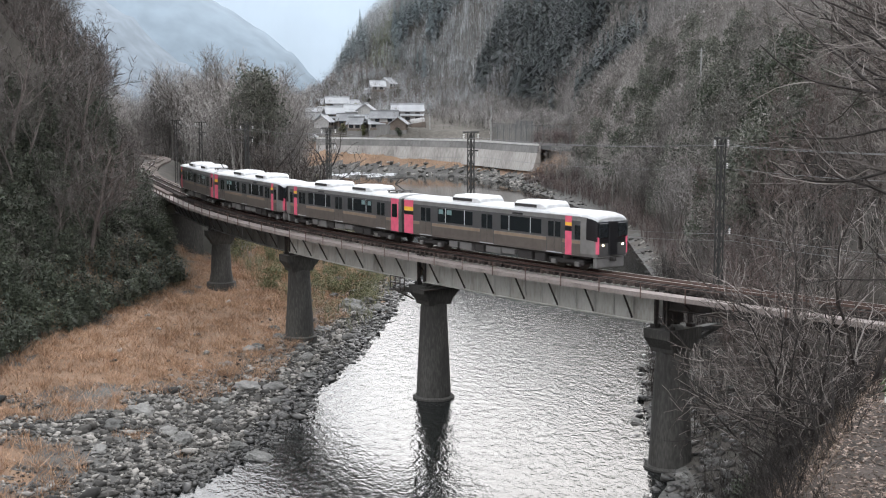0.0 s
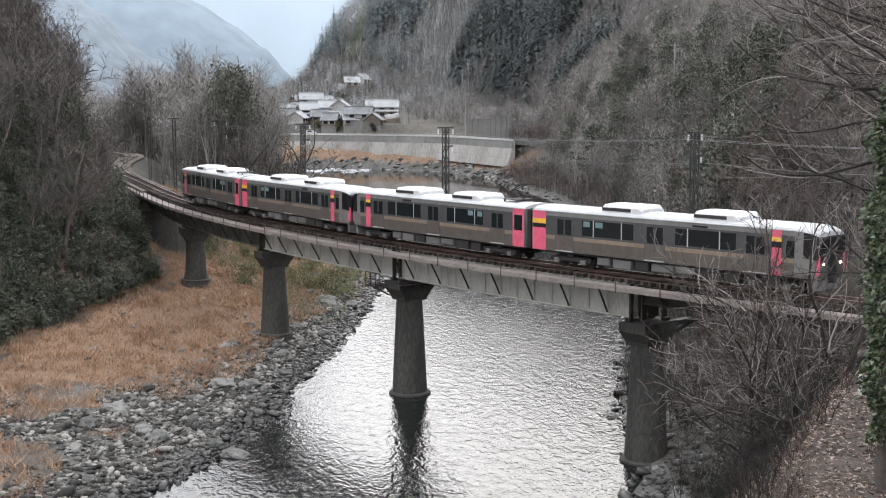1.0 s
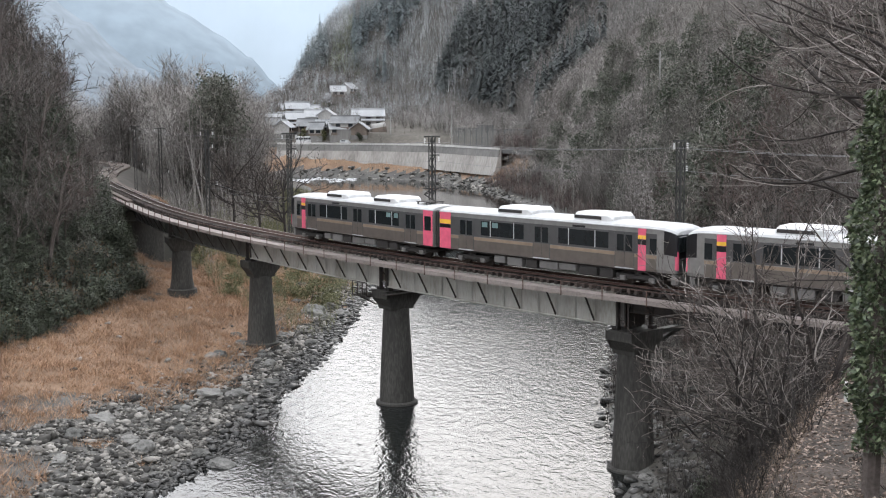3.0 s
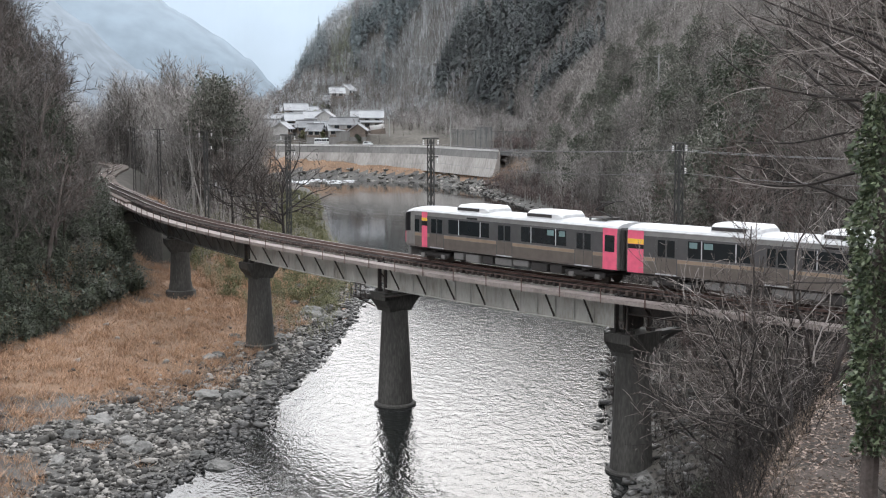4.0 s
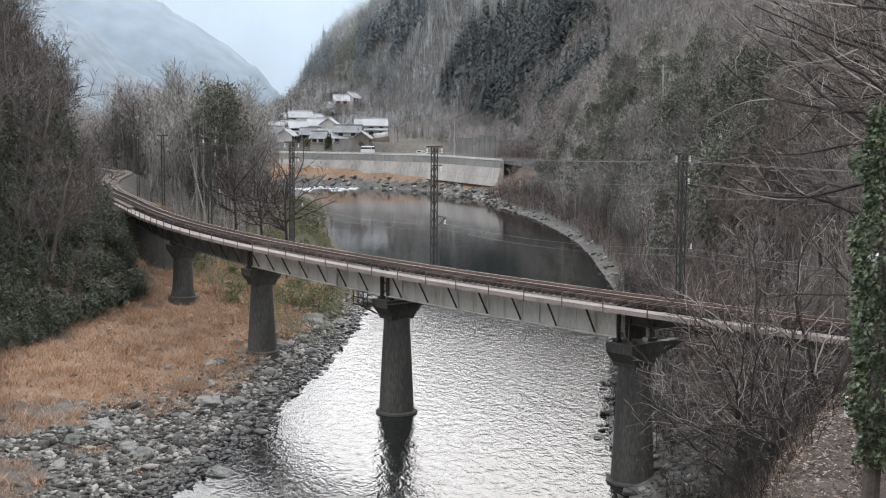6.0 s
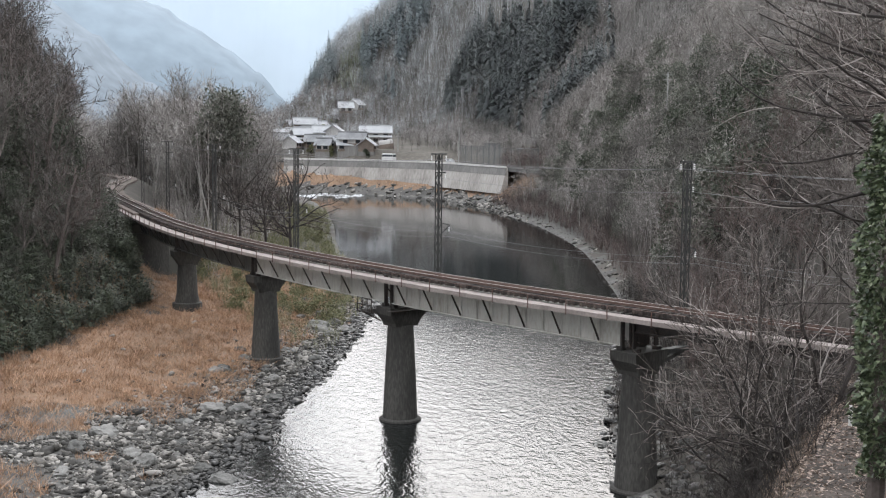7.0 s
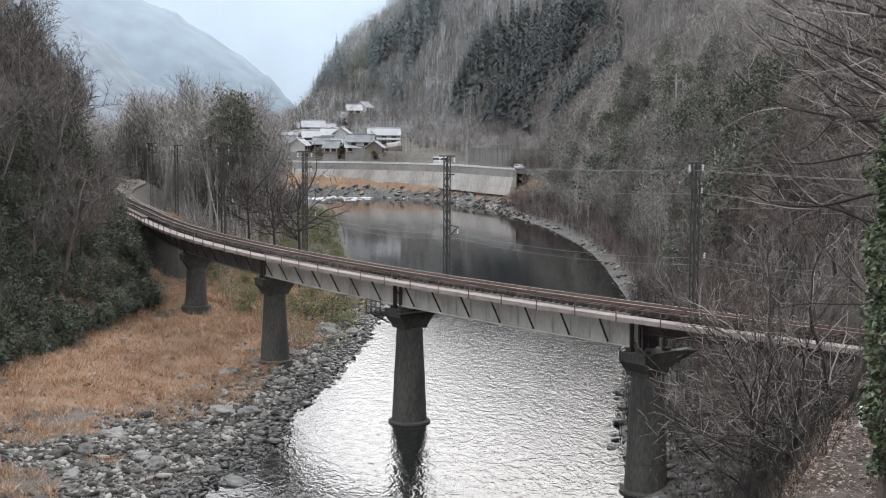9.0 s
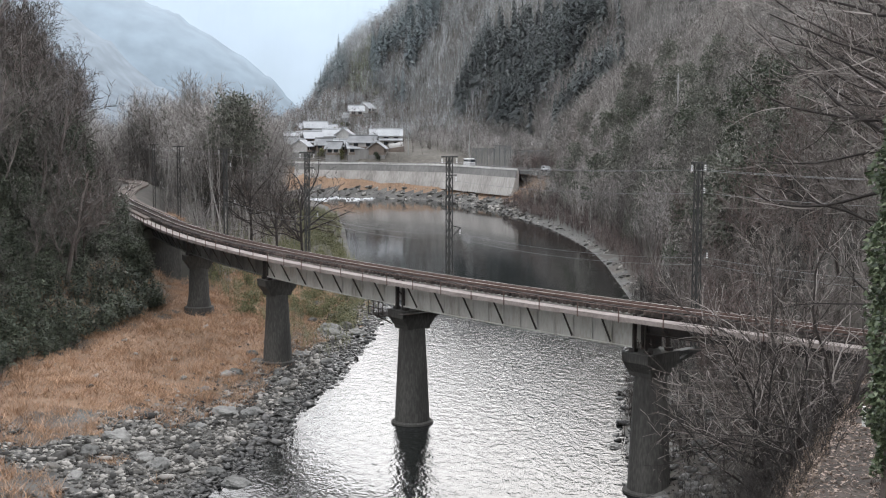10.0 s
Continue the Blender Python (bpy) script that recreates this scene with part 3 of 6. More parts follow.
def bogie(root, x):
    bg = part("bogie", block((x - 1.5, -0.95, 0.42), (x + 1.5, 0.95, 0.7), 0.08), UNDER, root, "dark cast bogie")
    for s in (-1, 1):
        part("side_frame", block((x - 1.6, s * 1.08 - 0.09, 0.38), (x + 1.6, s * 1.08 + 0.09, 0.68), 0.06), UNDER, bg)
        for dx in (-1.05, 1.05):
            bm = bmesh.new()
            bmesh.ops.create_cone(bm, cap_ends=True, segments=20, radius1=0.43, radius2=0.43, depth=0.12, matrix=Matrix.Translation((x + dx, s * 0.56, 0.43)) @ Matrix.Rotation(math.pi / 2, 4, "X"))
            bmesh.ops.create_cone(bm, cap_ends=True, segments=20, radius1=0.46, radius2=0.46, depth=0.03, matrix=Matrix.Translation((x + dx, s * 0.49, 0.43)) @ Matrix.Rotation(math.pi / 2, 4, "X"))
            part("wheel", bm, WHEEL, bg, "worn steel wheel")
            part("axle_box", block((x + dx - 0.2, s * 1.12 - 0.14, 0.28), (x + dx + 0.2, s * 1.12 + 0.14, 0.58), 0.04), BOXES, bg)
        bm = bmesh.new()
        bmesh.ops.create_cone(bm, cap_ends=True, segments=14, radius1=0.26, radius2=0.26, depth=0.3, matrix=Matrix.Translation((x, s * 1.0, 0.84)))
        part("air_spring", bm, UNDER, bg)


def roof_unit(root, x):
    prof = [(-1.15, 3.55), (-1.13, 3.86), (-0.95, 4.0), (0, 4.04)]
    v, f = loft(mirrored(prof), [(x - 1.5, 0.9, 0.12), (x - 1.3, 1, 0), (x + 1.2, 1, 0), (x + 1.5, 0.88, 0.16)])
    u = part("air_conditioner", mesh_of("air_conditioner", v, f, ROOF_GEAR), None, root, "white roof air conditioner")
    for s in (-1, 1):
        part("side_grille", block((x - 1.35, s * 1.14 - 0.03, 3.64), (x + 0.75, s * 1.14 + 0.03, 3.83), 0.005), UNDER, u)


def pantograph(root, x):
    base = part("pantograph", block((x - 0.7, -0.7, 3.78), (x + 0.7, 0.7, 3.83), 0.01), UNDER, root, "dark single-arm pantograph")
    for dx in (-0.6, 0.6):
        for s in (-0.6, 0.6):
            part("roof_insulator", block((x + dx - 0.06, s - 0.06, 3.6), (x + dx + 0.06, s + 0.06, 3.78), 0.02), BOXES, base)
    bm = bmesh.new()
    bar(bm, (x + 0.6, 0, 3.85), (x - 0.7, 0, 4.25), 0.07)
    bar(bm, (x - 0.7, -0.05, 4.25), (x + 0.5, -0.3, 4.72), 0.05)
    bar(bm, (x - 0.7, 0.05, 4.25), (x + 0.5, 0.3, 4.72), 0.05)
    part("arm", bm, UNDER, base)
    bm = bmesh.new()
    for dx in (0.35, 0.65):
        bar(bm, (x + dx, -0.85, 4.75), (x + dx, 0.85, 4.75), 0.05)
    part("collector_head", bm, UNDER, base)


def car(cab, lit=False):
    """A car 20 m long, x ahead, rail at z 0. cab: +1 or -1, the end that has the driver's cab."""
    root = new("train_car")
    st = [(-9.72, 1, 0), (8.3, 1, 0), (8.9, 0.985, 0.03), (9.35, 0.95, 0.1), (9.6, 0.9, 0.2), (9.72, 0.85, 0.3)]
    st = [(cab * x, w, d) for x, w, d in st]
    if cab < 0:
        st = st[::-1]
    v, f = loft(mirrored(SIDE), st)
    part("body", mesh_of("body", v, f, BODY), None, root)
    v, f = loft(mirrored(TOP), st)
    part("roof", mesh_of("roof", v, f, ROOF), None, root, "pale grey roof")

    def at(a, b):
        return tuple(sorted((cab * a, cab * b)))

    for s in (-1, 1):
        a, b = at(-9.7, 8.5)
        part("lower_panel", slab(a, b, s, 1.03, 1.72, 0.006), LOWER, root, "bronze-brown lower side")
        part("waist_line", slab(a, b, s, 1.73, 1.92, 0.008), GOLD, root, "tan waist line")
        part("dark_band", slab(a, b, s, 1.95, 3.12, 0.007), BAND, root, "dark grey band along the windows")
        part("gutter", block((a, s * 1.46 - 0.03, 3.36), (b, s * 1.46 + 0.03, 3.42), 0.01), ROOF, root)
        for q0, q1, panes in ((-5.78, -1.78, ((-5.7, -4.88), (-4.78, -2.78), (-2.68, -1.86))), (1.0, 5.08, ((1.06, 1.84), (1.94, 3.92), (4.02, 5.0)))):
            a, b = at(q0, q1)
            band = part("window_band", slab(a, b, s, 2.0, 3.08, 0.01), BAND, root, "dark window band")
            for k, (p0, p1) in enumerate(panes):
                a, b = at(p0, p1)
                part("pane", slab(a, b, s, 2.08, 3.0, 0.018), GLASS, band)
                if q0 < 0 and k < 2:
                    a, b = at(p0 + 0.1, p0 + 0.1 + (0.5 if k == 0 else 0.55))
                    part("blind", slab(a, b, s, 2.62, 2.94, 0.022), BLIND, band, "pale screen")
            for p0 in (panes[0][1], panes[1][1]):
                a, b = at(p0 + 0.02, p0 + 0.08)
                part("mullion", slab(a, b, s, 2.04, 3.04, 0.025), ROOF, band)
        for c in (-7.1, -0.35, 6.2):
            a, b = at(c - 0.68, c + 0.68)
            door = part("door", slab(a, b, s, 1.95, 3.12, 0.012), BAND, root, "dark grey double sliding door")
            part("door_skirt", slab(a, b, s, 1.08, 1.95, 0.012), LOWER, door, "bronze lower door leaf")
            for q0, q1 in ((c - 0.56, c - 0.06), (c + 0.06, c + 0.56)):
                a, b = at(q0, q1)
                part("door_window", slab(a, b, s, 2.02, 2.95, 0.02), GLASS, door)
            a, b = at(c - 0.01, c + 0.01)
            part("door_seam", slab(a, b, s, 1.1, 3.1, 0.016), BLACK, door)
            for q in (-0.7, 0.7):
                a, b = at(c + q - 0.025, c + q + 0.025)
                part("door_edge", slab(a, b, s, 1.08, 3.12, 0.016), BAND, door)
            a, b = at(c - 0.68, c + 0.68)
            part("door_step", slab(a, b, s, 1.02, 1.08, 0.05), ROOF, door, "bright door sill")
        # pink end panels
        a, b = at(7.18, 7.75)
        end = part("end_panel", slab(a, b, s, 1.0, 3.37, 0.014), PINK, root, "pink end panel")
        part("route_mark", slab(a, b, s, 2.78, 2.98, 0.02), YELLOW, end, "yellow block")
        part("route_sign", slab(a, b, s, 2.45, 2.76, 0.02), BLACK, end, "black sign")
        a, b = at(-9.68, -8.6)
        end = part("end_panel", slab(a, b, s, 1.0, 3.37, 0.014), PINK, root, "pink end panel")
        if cab > 0:
            part("route_mark", slab(a, b, s, 2.62, 2.9, 0.02), YELLOW, end, "yellow block")
            part("route_sign", slab(a, b, s, 2.35, 2.6, 0.02), BLACK, end, "black sign")
        else:
            a, b = at(-9.5, -8.75)
            part("end_window", slab(a, b, s, 2.02, 2.98, 0.02), GLASS, end)
        a, b = at(8.02, 8.5)
        part("cab_window", slab(a, b, s, 2.0, 2.85, 0.016), GLASS, root)
        part("side_sign", slab(at(2.2, 3.2)[0], at(2.2, 3.2)[1], s, 3.14, 3.26, 0.016), BLACK, root, "black destination sign")
    # cab front: black mask, windscreen, pink corners, lamps
    wrap = [(cab * x, w, d) for x, w, d in ((9.0, 0.985, 0.03), (9.36, 0.957, 0.09), (9.62, 0.907, 0.19), (9.76, 0.86, 0.29))]
    v, f = loft(mirrored([(-1.3, 1.88), (-1.49, 2.05), (-1.487, 2.95), (-1.46, 3.36)]), wrap if cab > 0 else wrap[::-1])
    mask = part("front_mask", mesh_of("front_mask", v, f, BLACK), None, root, "black wrap-round front mask")
    for s in (-1, 1):
        xa, xb = at(9.6, 9.83)
        part("windscreen", block((xa, s * 0.78 - 0.4, 2.15), (xb, s * 0.78 + 0.4, 3.05), 0.05), GLASS, mask)
        part("corner_guard", block((at(9.35, 9.78)[0], s * 1.18 - 0.12, 1.15), (at(9.35, 9.78)[1], s * 1.18 + 0.12, 2.25), 0.06), PINK, root, "pink corner guard")
        xa, xb = at(9.62, 9.84)
        part("headlamp", block((xa, s * 0.82 - 0.07, 1.66), (xb, s * 0.82 + 0.07, 1.78), 0.03), LAMP if lit else BLACK, root, "lit headlamp" if lit else "unlit lamp")
    part("front_door", block((at(9.6, 9.86)[0], -0.36, 1.1), (at(9.6, 9.86)[1], 0.36, 3.15), 0.04), BLACK, root, "black gangway door")
    part("front_apron", block((at(9.4, 9.78)[0], -1.2, 1.0), (at(9.4, 9.78)[1], 1.2, 1.88), 0.08), BAND, root, "dark front panel")
    part("snow_plough", block((at(9.3, 9.6)[0], -1.2, 0.3), (at(9.3, 9.6)[1], 1.2, 0.95), 0.06), BOXES, root)
    part("gangway", block((at(-10.0, -9.7)[0], -1.28, 0.95), (at(-10.0, -9.7)[1], 1.28, 3.4), 0.08), UNDER, root, "black gangway bellows")
    for x in (-9.85, 9.95):
        part("coupler", block((x - 0.3, -0.14, 0.72), (x + 0.05 if x > 0 else x + 0.3, 0.14, 0.98), 0.03), UNDER, root)
    part("underframe", block((-9.3, -1.25, 0.86), (9.2, 1.25, 1.02), 0.02), UNDER, root)
    bogie(root, -6.9)
    bogie(root, 6.9)
    r = random.Random(3)
    x = -4.7
    while x < 4.3:
        w = r.uniform(0.7, 1.7)
        part("equipment_box", block((x, -1.3, r.uniform(0.32, 0.5)), (x + w, 1.3, 0.86), 0.05), BOXES if r.random() < 0.7 else UNDER, root)
        x += w + r.uniform(0.08, 0.35)
    roof_unit(root, -3.1)
    roof_unit(root, 3.4)
    if cab < 0:
        pantograph(root, 7.4)
    return tagged(root, "grey and pink electric railcar with pale roof", "railcar", "train cars")


BACK = car(-1)
CARS = [car(1, True), BACK, car(1), copy_thing(BACK, Matrix.Identity(4))]


def car_pose(s):
    a, b = on_track(s + 6.9), on_track(s - 6.9)
    d = (a - b).normalized()
    m = Matrix(((d.x, -d.y, 0), (d.y, d.x, 0), (0, 0, 1))).to_4x4()
    return Matrix.Translation((a + b) / 2) @ m

# ---- plants ----
rng = random.Random(7)


class Twigs:
    """Collects tapered tubes and thin blades for one mesh."""

    def __init__(self):
        self.v, self.f = [], []

    def tube(self, pts, radii, sides):
        base = len(self.v)
        for i, (p, r) in enumerate(zip(pts, radii)):
            d = (pts[min(i + 1, len(pts) - 1)] - pts[max(i - 1, 0)]).normalized()
            u = d.orthogonal().normalized()
            w = d.cross(u)
            for k in range(sides):
                a = 2 * math.pi * k / sides
                self.v.append(p + (u * math.cos(a) + w * math.sin(a)) * r)
        for i in range(len(pts) - 1):
            for k in range(sides):
                a, b = base + i * sides + k, base + i * sides + (k + 1) % sides
                self.f.append((a, b, b + sides, a + sides))

    def blade(self, p, q, w, r):
        d = q - p
        u = d.cross(Vector((r.uniform(-1, 1), r.uniform(-1, 1), r.uniform(-1, 1)))).normalized() * w
        i = len(self.v)
        self.v += [p - u, p + u, q]
        self.f.append((i, i + 1, i + 2))

    def mesh(self, name, material):
        return mesh_of(name, self.v, self.f, material)


def wander(r, amount):
    return Vector((r.uniform(-1, 1), r.uniform(-1, 1), r.uniform(-1, 1))) * amount


def bare_tree_meshes(seed, tall, stems=1, fine=4, kids=(7, 6, 6, 5), lift=0.25, pull=Vector((0, 0, 0)), girth=0.016, twig=0.012, crown_mat=None, curl=0.22, low=0.3, bark=None):
    """Trunk-and-limbs mesh and crown mesh of a leafless tree."""
    r = random.Random(seed)
    wood, crown = Twigs(), Twigs()

    def branch(p, d, length, rad, level):
        n = 7 if level < 2 else 3 if level == 2 else 2
        if level >= fine:
            crown.blade(p, p + (d + wander(r, 0.3)) * length, max(twig, rad * 0.9), r)
            return
        pts, rads = [p], [rad]
        for i in range(n):
            d = (d + wander(r, curl) + Vector((0, 0, lift * 0.3)) + pull * (0.12 if level else 0.03)).normalized()
            p = p + d * (length / n)
            pts.append(p)
            rads.append(rad * (1 - 0.72 * (i + 1) / n))
        (wood if level < 2 else crown).tube(pts, rads, 6 if level == 0 else 4 if level == 1 else 3)
        for k in range(kids[level]):
            first = low if level == 0 else 0.15
            t = first + (1 - first) * (k + r.random()) / kids[level]
            i = min(n - 1, int(t * n))
            q = pts[i].lerp(pts[i + 1], t * n - i)
            along = (pts[i + 1] - pts[i]).normalized()
            side = along.cross(wander(r, 1)).normalized()
            nd = (along * r.uniform(0.35, 0.85) + side * r.uniform(0.6, 1.0) + Vector((0, 0, lift)) + pull * 0.3).normalized()
            branch(q, nd, length * r.uniform(0.42, 0.68) * (1 - 0.3 * t), rads[i] * 0.5, level + 1)

    for k in range(stems):
        a = 2 * math.pi * k / stems + r.random()
        out = 0.0 if stems == 1 else 0.38
        d = Vector((math.cos(a) * out, math.sin(a) * out, 1)).normalized()
        branch(Vector((math.cos(a) * 0.2 * (stems > 1), math.sin(a) * 0.2 * (stems > 1), -0.4)), d, tall * r.uniform(0.62, 0.8), tall * girth, 0)
    return wood.mesh("trunk", bark or BARK), crown.mesh("crown", crown_mat or TWIG)


def leafy_meshes(seed, tall, wide, clumps=14, leaves=90, size=0.28, mat=None, low=0.1):
    """Trunk mesh and crown mesh of an evergreen with leaves in uneven clumps."""
    r = random.Random(seed)
    wood, crown = Twigs(), Twigs()
    top = Vector((r.uniform(-0.3, 0.3), r.uniform(-0.3, 0.3), tall * 0.85))
    wood.tube([Vector((0, 0, -0.4)), top * 0.5 + wander(r, 0.2), top], [tall * 0.02, tall * 0.014, tall * 0.004], 6)
    for c in range(clumps):
        t = low + (1 - low) * (c + r.random()) / clumps
        a = r.uniform(0, 6.283)
        reach = wide * (0.55 + 0.45 * math.sin(math.pi * min(1, t * 0.9 + 0.12))) * r.uniform(0.35, 1.0) * (1.15 - t * 0.75)
        ctr = Vector((math.cos(a) * reach, math.sin(a) * reach, tall * t * r.uniform(0.9, 1.05)))
        crown.tube([Vector((0, 0, ctr.z * 0.75)), ctr], [tall * 0.006, tall * 0.002], 3)
        rad = wide * r.uniform(0.28, 0.5)
        for _ in range(leaves):
            d = wander(r, 1).normalized()
            p = ctr + Vector((d.x, d.y, d.z * 0.7)) * rad * r.random() ** 0.4
            e = (d + wander(r, 0.9) - Vector((0, 0, 0.3))).normalized() * size * r.uniform(0.6, 1.5)
            crown.blade(p, p + e, size * r.uniform(0.25, 0.5), r)
    return wood.mesh("trunk", BARK), crown.mesh("crown", mat or LEAF)


def plant(name, meshes, label, category, group):
    root = tagged(new(name), label, category, group)
    part("trunk", meshes[0], None, root)
    part("crown", meshes[1], None, root)
    return root


def ground_z(x, y):
    return float(height(np.array([x]), np.array([y]))[0])


def put_all(kinds, spots, big=(0.75, 1.25), sink=0.15):
    """Copies of the kinds at the spots, each turned and sized by chance; the first copy of a kind is the kind itself."""
    used = set()
    zs = height(np.array([p[0] for p in spots]), np.array([p[1] for p in spots]))
    for (x, y), z in zip(spots, zs):
        k = rng.randrange(len(kinds))
        m = pose(x, y, float(z) - sink, rng.uniform(-5, 5), rng.uniform(-5, 5), rng.uniform(0, 360))
        ob = kinds[k] if k not in used else copy_thing(kinds[k], m)
        used.add(k)
        ob.matrix_basis = m @ Matrix.Diagonal((*[rng.uniform(*big)] * 3, 1))


def clear_of_track(x, y, gap):
    d, s = from_line(np.array([x]), np.array([y]), TRACK_PTS)
    return abs(d[0]) > gap


def scatter(n, x0, x1, y0, y1, test, gap=3.0, tries=40):
    """Random spots that pass the test, kept apart."""
    spots = []
    for _ in range(n * tries):
        if len(spots) >= n:
            break
        x, y = rng.uniform(x0, x1), rng.uniform(y0, y1)
        if test(x, y) and all((x - a) ** 2 + (y - b) ** 2 > gap * gap for a, b in spots[-220:]):
            spots.append((x, y))
    return spots


def left_d(x, y):
    return -float(from_line(np.array([x]), np.array([y]), LEFT_SHORE)[0][0])


def right_d(x, y):
    return float(from_line(np.array([x]), np.array([y]), RIGHT_SHORE)[0][0])


def outside(x, y):
    """Signed distance from the track, positive on the camera's side of the curve."""
    return float(from_line(np.array([x]), np.array([y]), TRACK_PTS)[0][0])


def hill_trees():
    slope = [plant("bare_tree", bare_tree_meshes(20 + i, 8.5, fine=3, kids=(9, 8, 9, 0), twig=0.022, crown_mat=m), "leafless grey-brown tree on a wooded slope", "tree", "bare hillside trees")
             for i, m in enumerate((TWIG, RED_TWIG, TWIG, PALE_TWIG, RED_TWIG))]
    right = scatter(125, 16, 72, 62, 150, lambda x, y: right_d(x, y) > 5 and clear_of_track(x, y, 4.5) and outside(x, y) < 0 and x < 0.42 * y + 12, 2.6)
    put_all(slope, right, (0.8, 1.3))
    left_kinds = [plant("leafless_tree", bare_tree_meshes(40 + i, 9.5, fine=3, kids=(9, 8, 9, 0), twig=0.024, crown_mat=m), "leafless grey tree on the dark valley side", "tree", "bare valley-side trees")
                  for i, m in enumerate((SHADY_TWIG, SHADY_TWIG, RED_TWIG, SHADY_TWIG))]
    left = scatter(115, -110, -24, 84, 215, lambda x, y: left_d(x, y) > 25 and outside(x, y) > 7.5 and x > -0.42 * y - 12, 3.4)
    put_all(left_kinds, left, (0.8, 1.3))
    edge = scatter(40, -75, -24, 112, 215, lambda x, y: left_d(x, y) > 24 and 9.5 < outside(x, y) < 26, 2.6)
    put_all([copy_thing(k, k.matrix_basis) for k in left_kinds], edge, (1.25, 1.75))
    ever = [plant("evergreen_tree", leafy_meshes(60 + i, 6.5, 2.5, 22, 105, 0.24), "dark green broadleaf evergreen tree", "tree", "evergreen trees") for i in range(3)] + [plant("evergreen_tree", leafy_meshes(63 + i, 6.0, 2.8, 22, 105, 0.24, SAGE), "dull grey-green evergreen tree on the slope", "tree", "evergreen trees") for i in range(2)]
    spots = scatter(24, -70, -20, 92, 190, lambda x, y: left_d(x, y) > 25 and outside(x, y) > 4.5, 3.0)
    spots += scatter(55, 22, 85, 70, 230, lambda x, y: right_d(x, y) > 9 and clear_of_track(x, y, 5) and outside(x, y) < 0, 4.0)
    put_all(ever, spots, (0.7, 1.25))
    broad = [plant("evergreen_tree", leafy_meshes(65 + i, 7.5, 3.4, 24, 120, 0.25, m), "dull green evergreen tree above the pool", "tree", "evergreen trees") for i, m in enumerate((LEAF, SAGE))]
    spots = scatter(26, 28, 62, 120, 215, lambda x, y: right_d(x, y) > 5 and x < 0.3 * y, 4.5)
    spots += scatter(30, 34, 64, 205, 335, lambda x, y: right_d(x, y) > 4, 5.0)
    put_all(broad, spots, (0.8, 1.45))
    bush = [plant("evergreen_bush", leafy_meshes(70 + i, 2.4, 1.7, 12, 150, 0.13, LEAF, 0.05), "low dark green bush at the foot of the slope", "bush", "evergreen bushes") for i in range(3)]
    spots = scatter(40, -62, -18, 88, 165, lambda x, y: 22.5 < left_d(x, y) < 34 and outside(x, y) > 3.5, 1.8)
    put_all(bush, spots, (0.7, 1.4))
    scrub = [plant("bamboo_scrub", leafy_meshes(80 + i, 1.9, 1.5, 10, 150, 0.13, BAMBOO, 0.05), "yellow-green scrub on the river bank", "bush", "bank scrub") for i in range(2)]
    spots = scatter(60, -34, -4, 118, 300, lambda x, y: 2.5 < left_d(x, y) < 22 and outside(x, y) < -4.5 and y > 125, 2.2)
    put_all(scrub, spots, (0.8, 1.6))
    # tall wood between the track and the river, up the valley
    knoll_kinds = [plant("lineside_tree", bare_tree_meshes(90 + i, 21.5, fine=3, kids=(12, 9, 9, 0), twig=0.034, lift=0.4, crown_mat=MID_WOOD), "tall leafless tree beside the railway line", "tree", "tall lineside trees") for i in range(3)]
    knoll = scatter(34, -78, -26, 205, 320, lambda x, y: left_d(x, y) > 9 and outside(x, y) < -10 and -0.235 * y < x < -0.10 * y - 6, 4.5)
    put_all(knoll_kinds, knoll, (0.95, 1.35))
    tall = plant("pine_tree", leafy_meshes(99, 21.5, 7.2, 46, 210, 0.4, SAGE, 0.66), "tall green pine among bare trees", "tree", "")
    tall.matrix_basis = pose(-30.7, 205, ground_z(-30.7, 205) - 0.2)


hill_trees()


def spray(r, wood, twigs, p, d, length, rad, level, gap, curl, bend, thin):
    """One limb that wanders and forks into finer and finer shoots."""
    n = max(3, int(length / (0.5, 0.34, 0.24, 0.2)[level]))
    pts, rads = [p], [rad]
    for i in range(n):
        d = (d + wander(r, curl) + Vector((0, 0, bend))).normalized()
        p = p + d * (length / n)
        pts.append(p)
        rads.append(max(thin, rad * (1 - 0.8 * (i + 1) / n)))
    (wood if level == 0 else twigs).tube(pts, rads, 6 if level == 0 else 3)
    if level == 3:
        return
    kids = int(length / gap[level])
    for k in range(kids):
        t = 0.16 + 0.82 * (k + r.random()) / kids
        i = min(n - 1, int(t * n))
        along = (pts[i + 1] - pts[i]).normalized()
        side = along.cross(wander(r, 1)).normalized()
        a = math.radians(r.uniform(26, 58))
        nd = (along * math.cos(a) + side * math.sin(a) + Vector((0, 0, 0.12))).normalized()
        spray(r, wood, twigs, pts[i], nd, length * (0.6 - 0.32 * t) * r.uniform(0.55, 1.15), max(thin, rads[i] * 0.62), level + 1, gap, curl * 1.1, bend, thin)


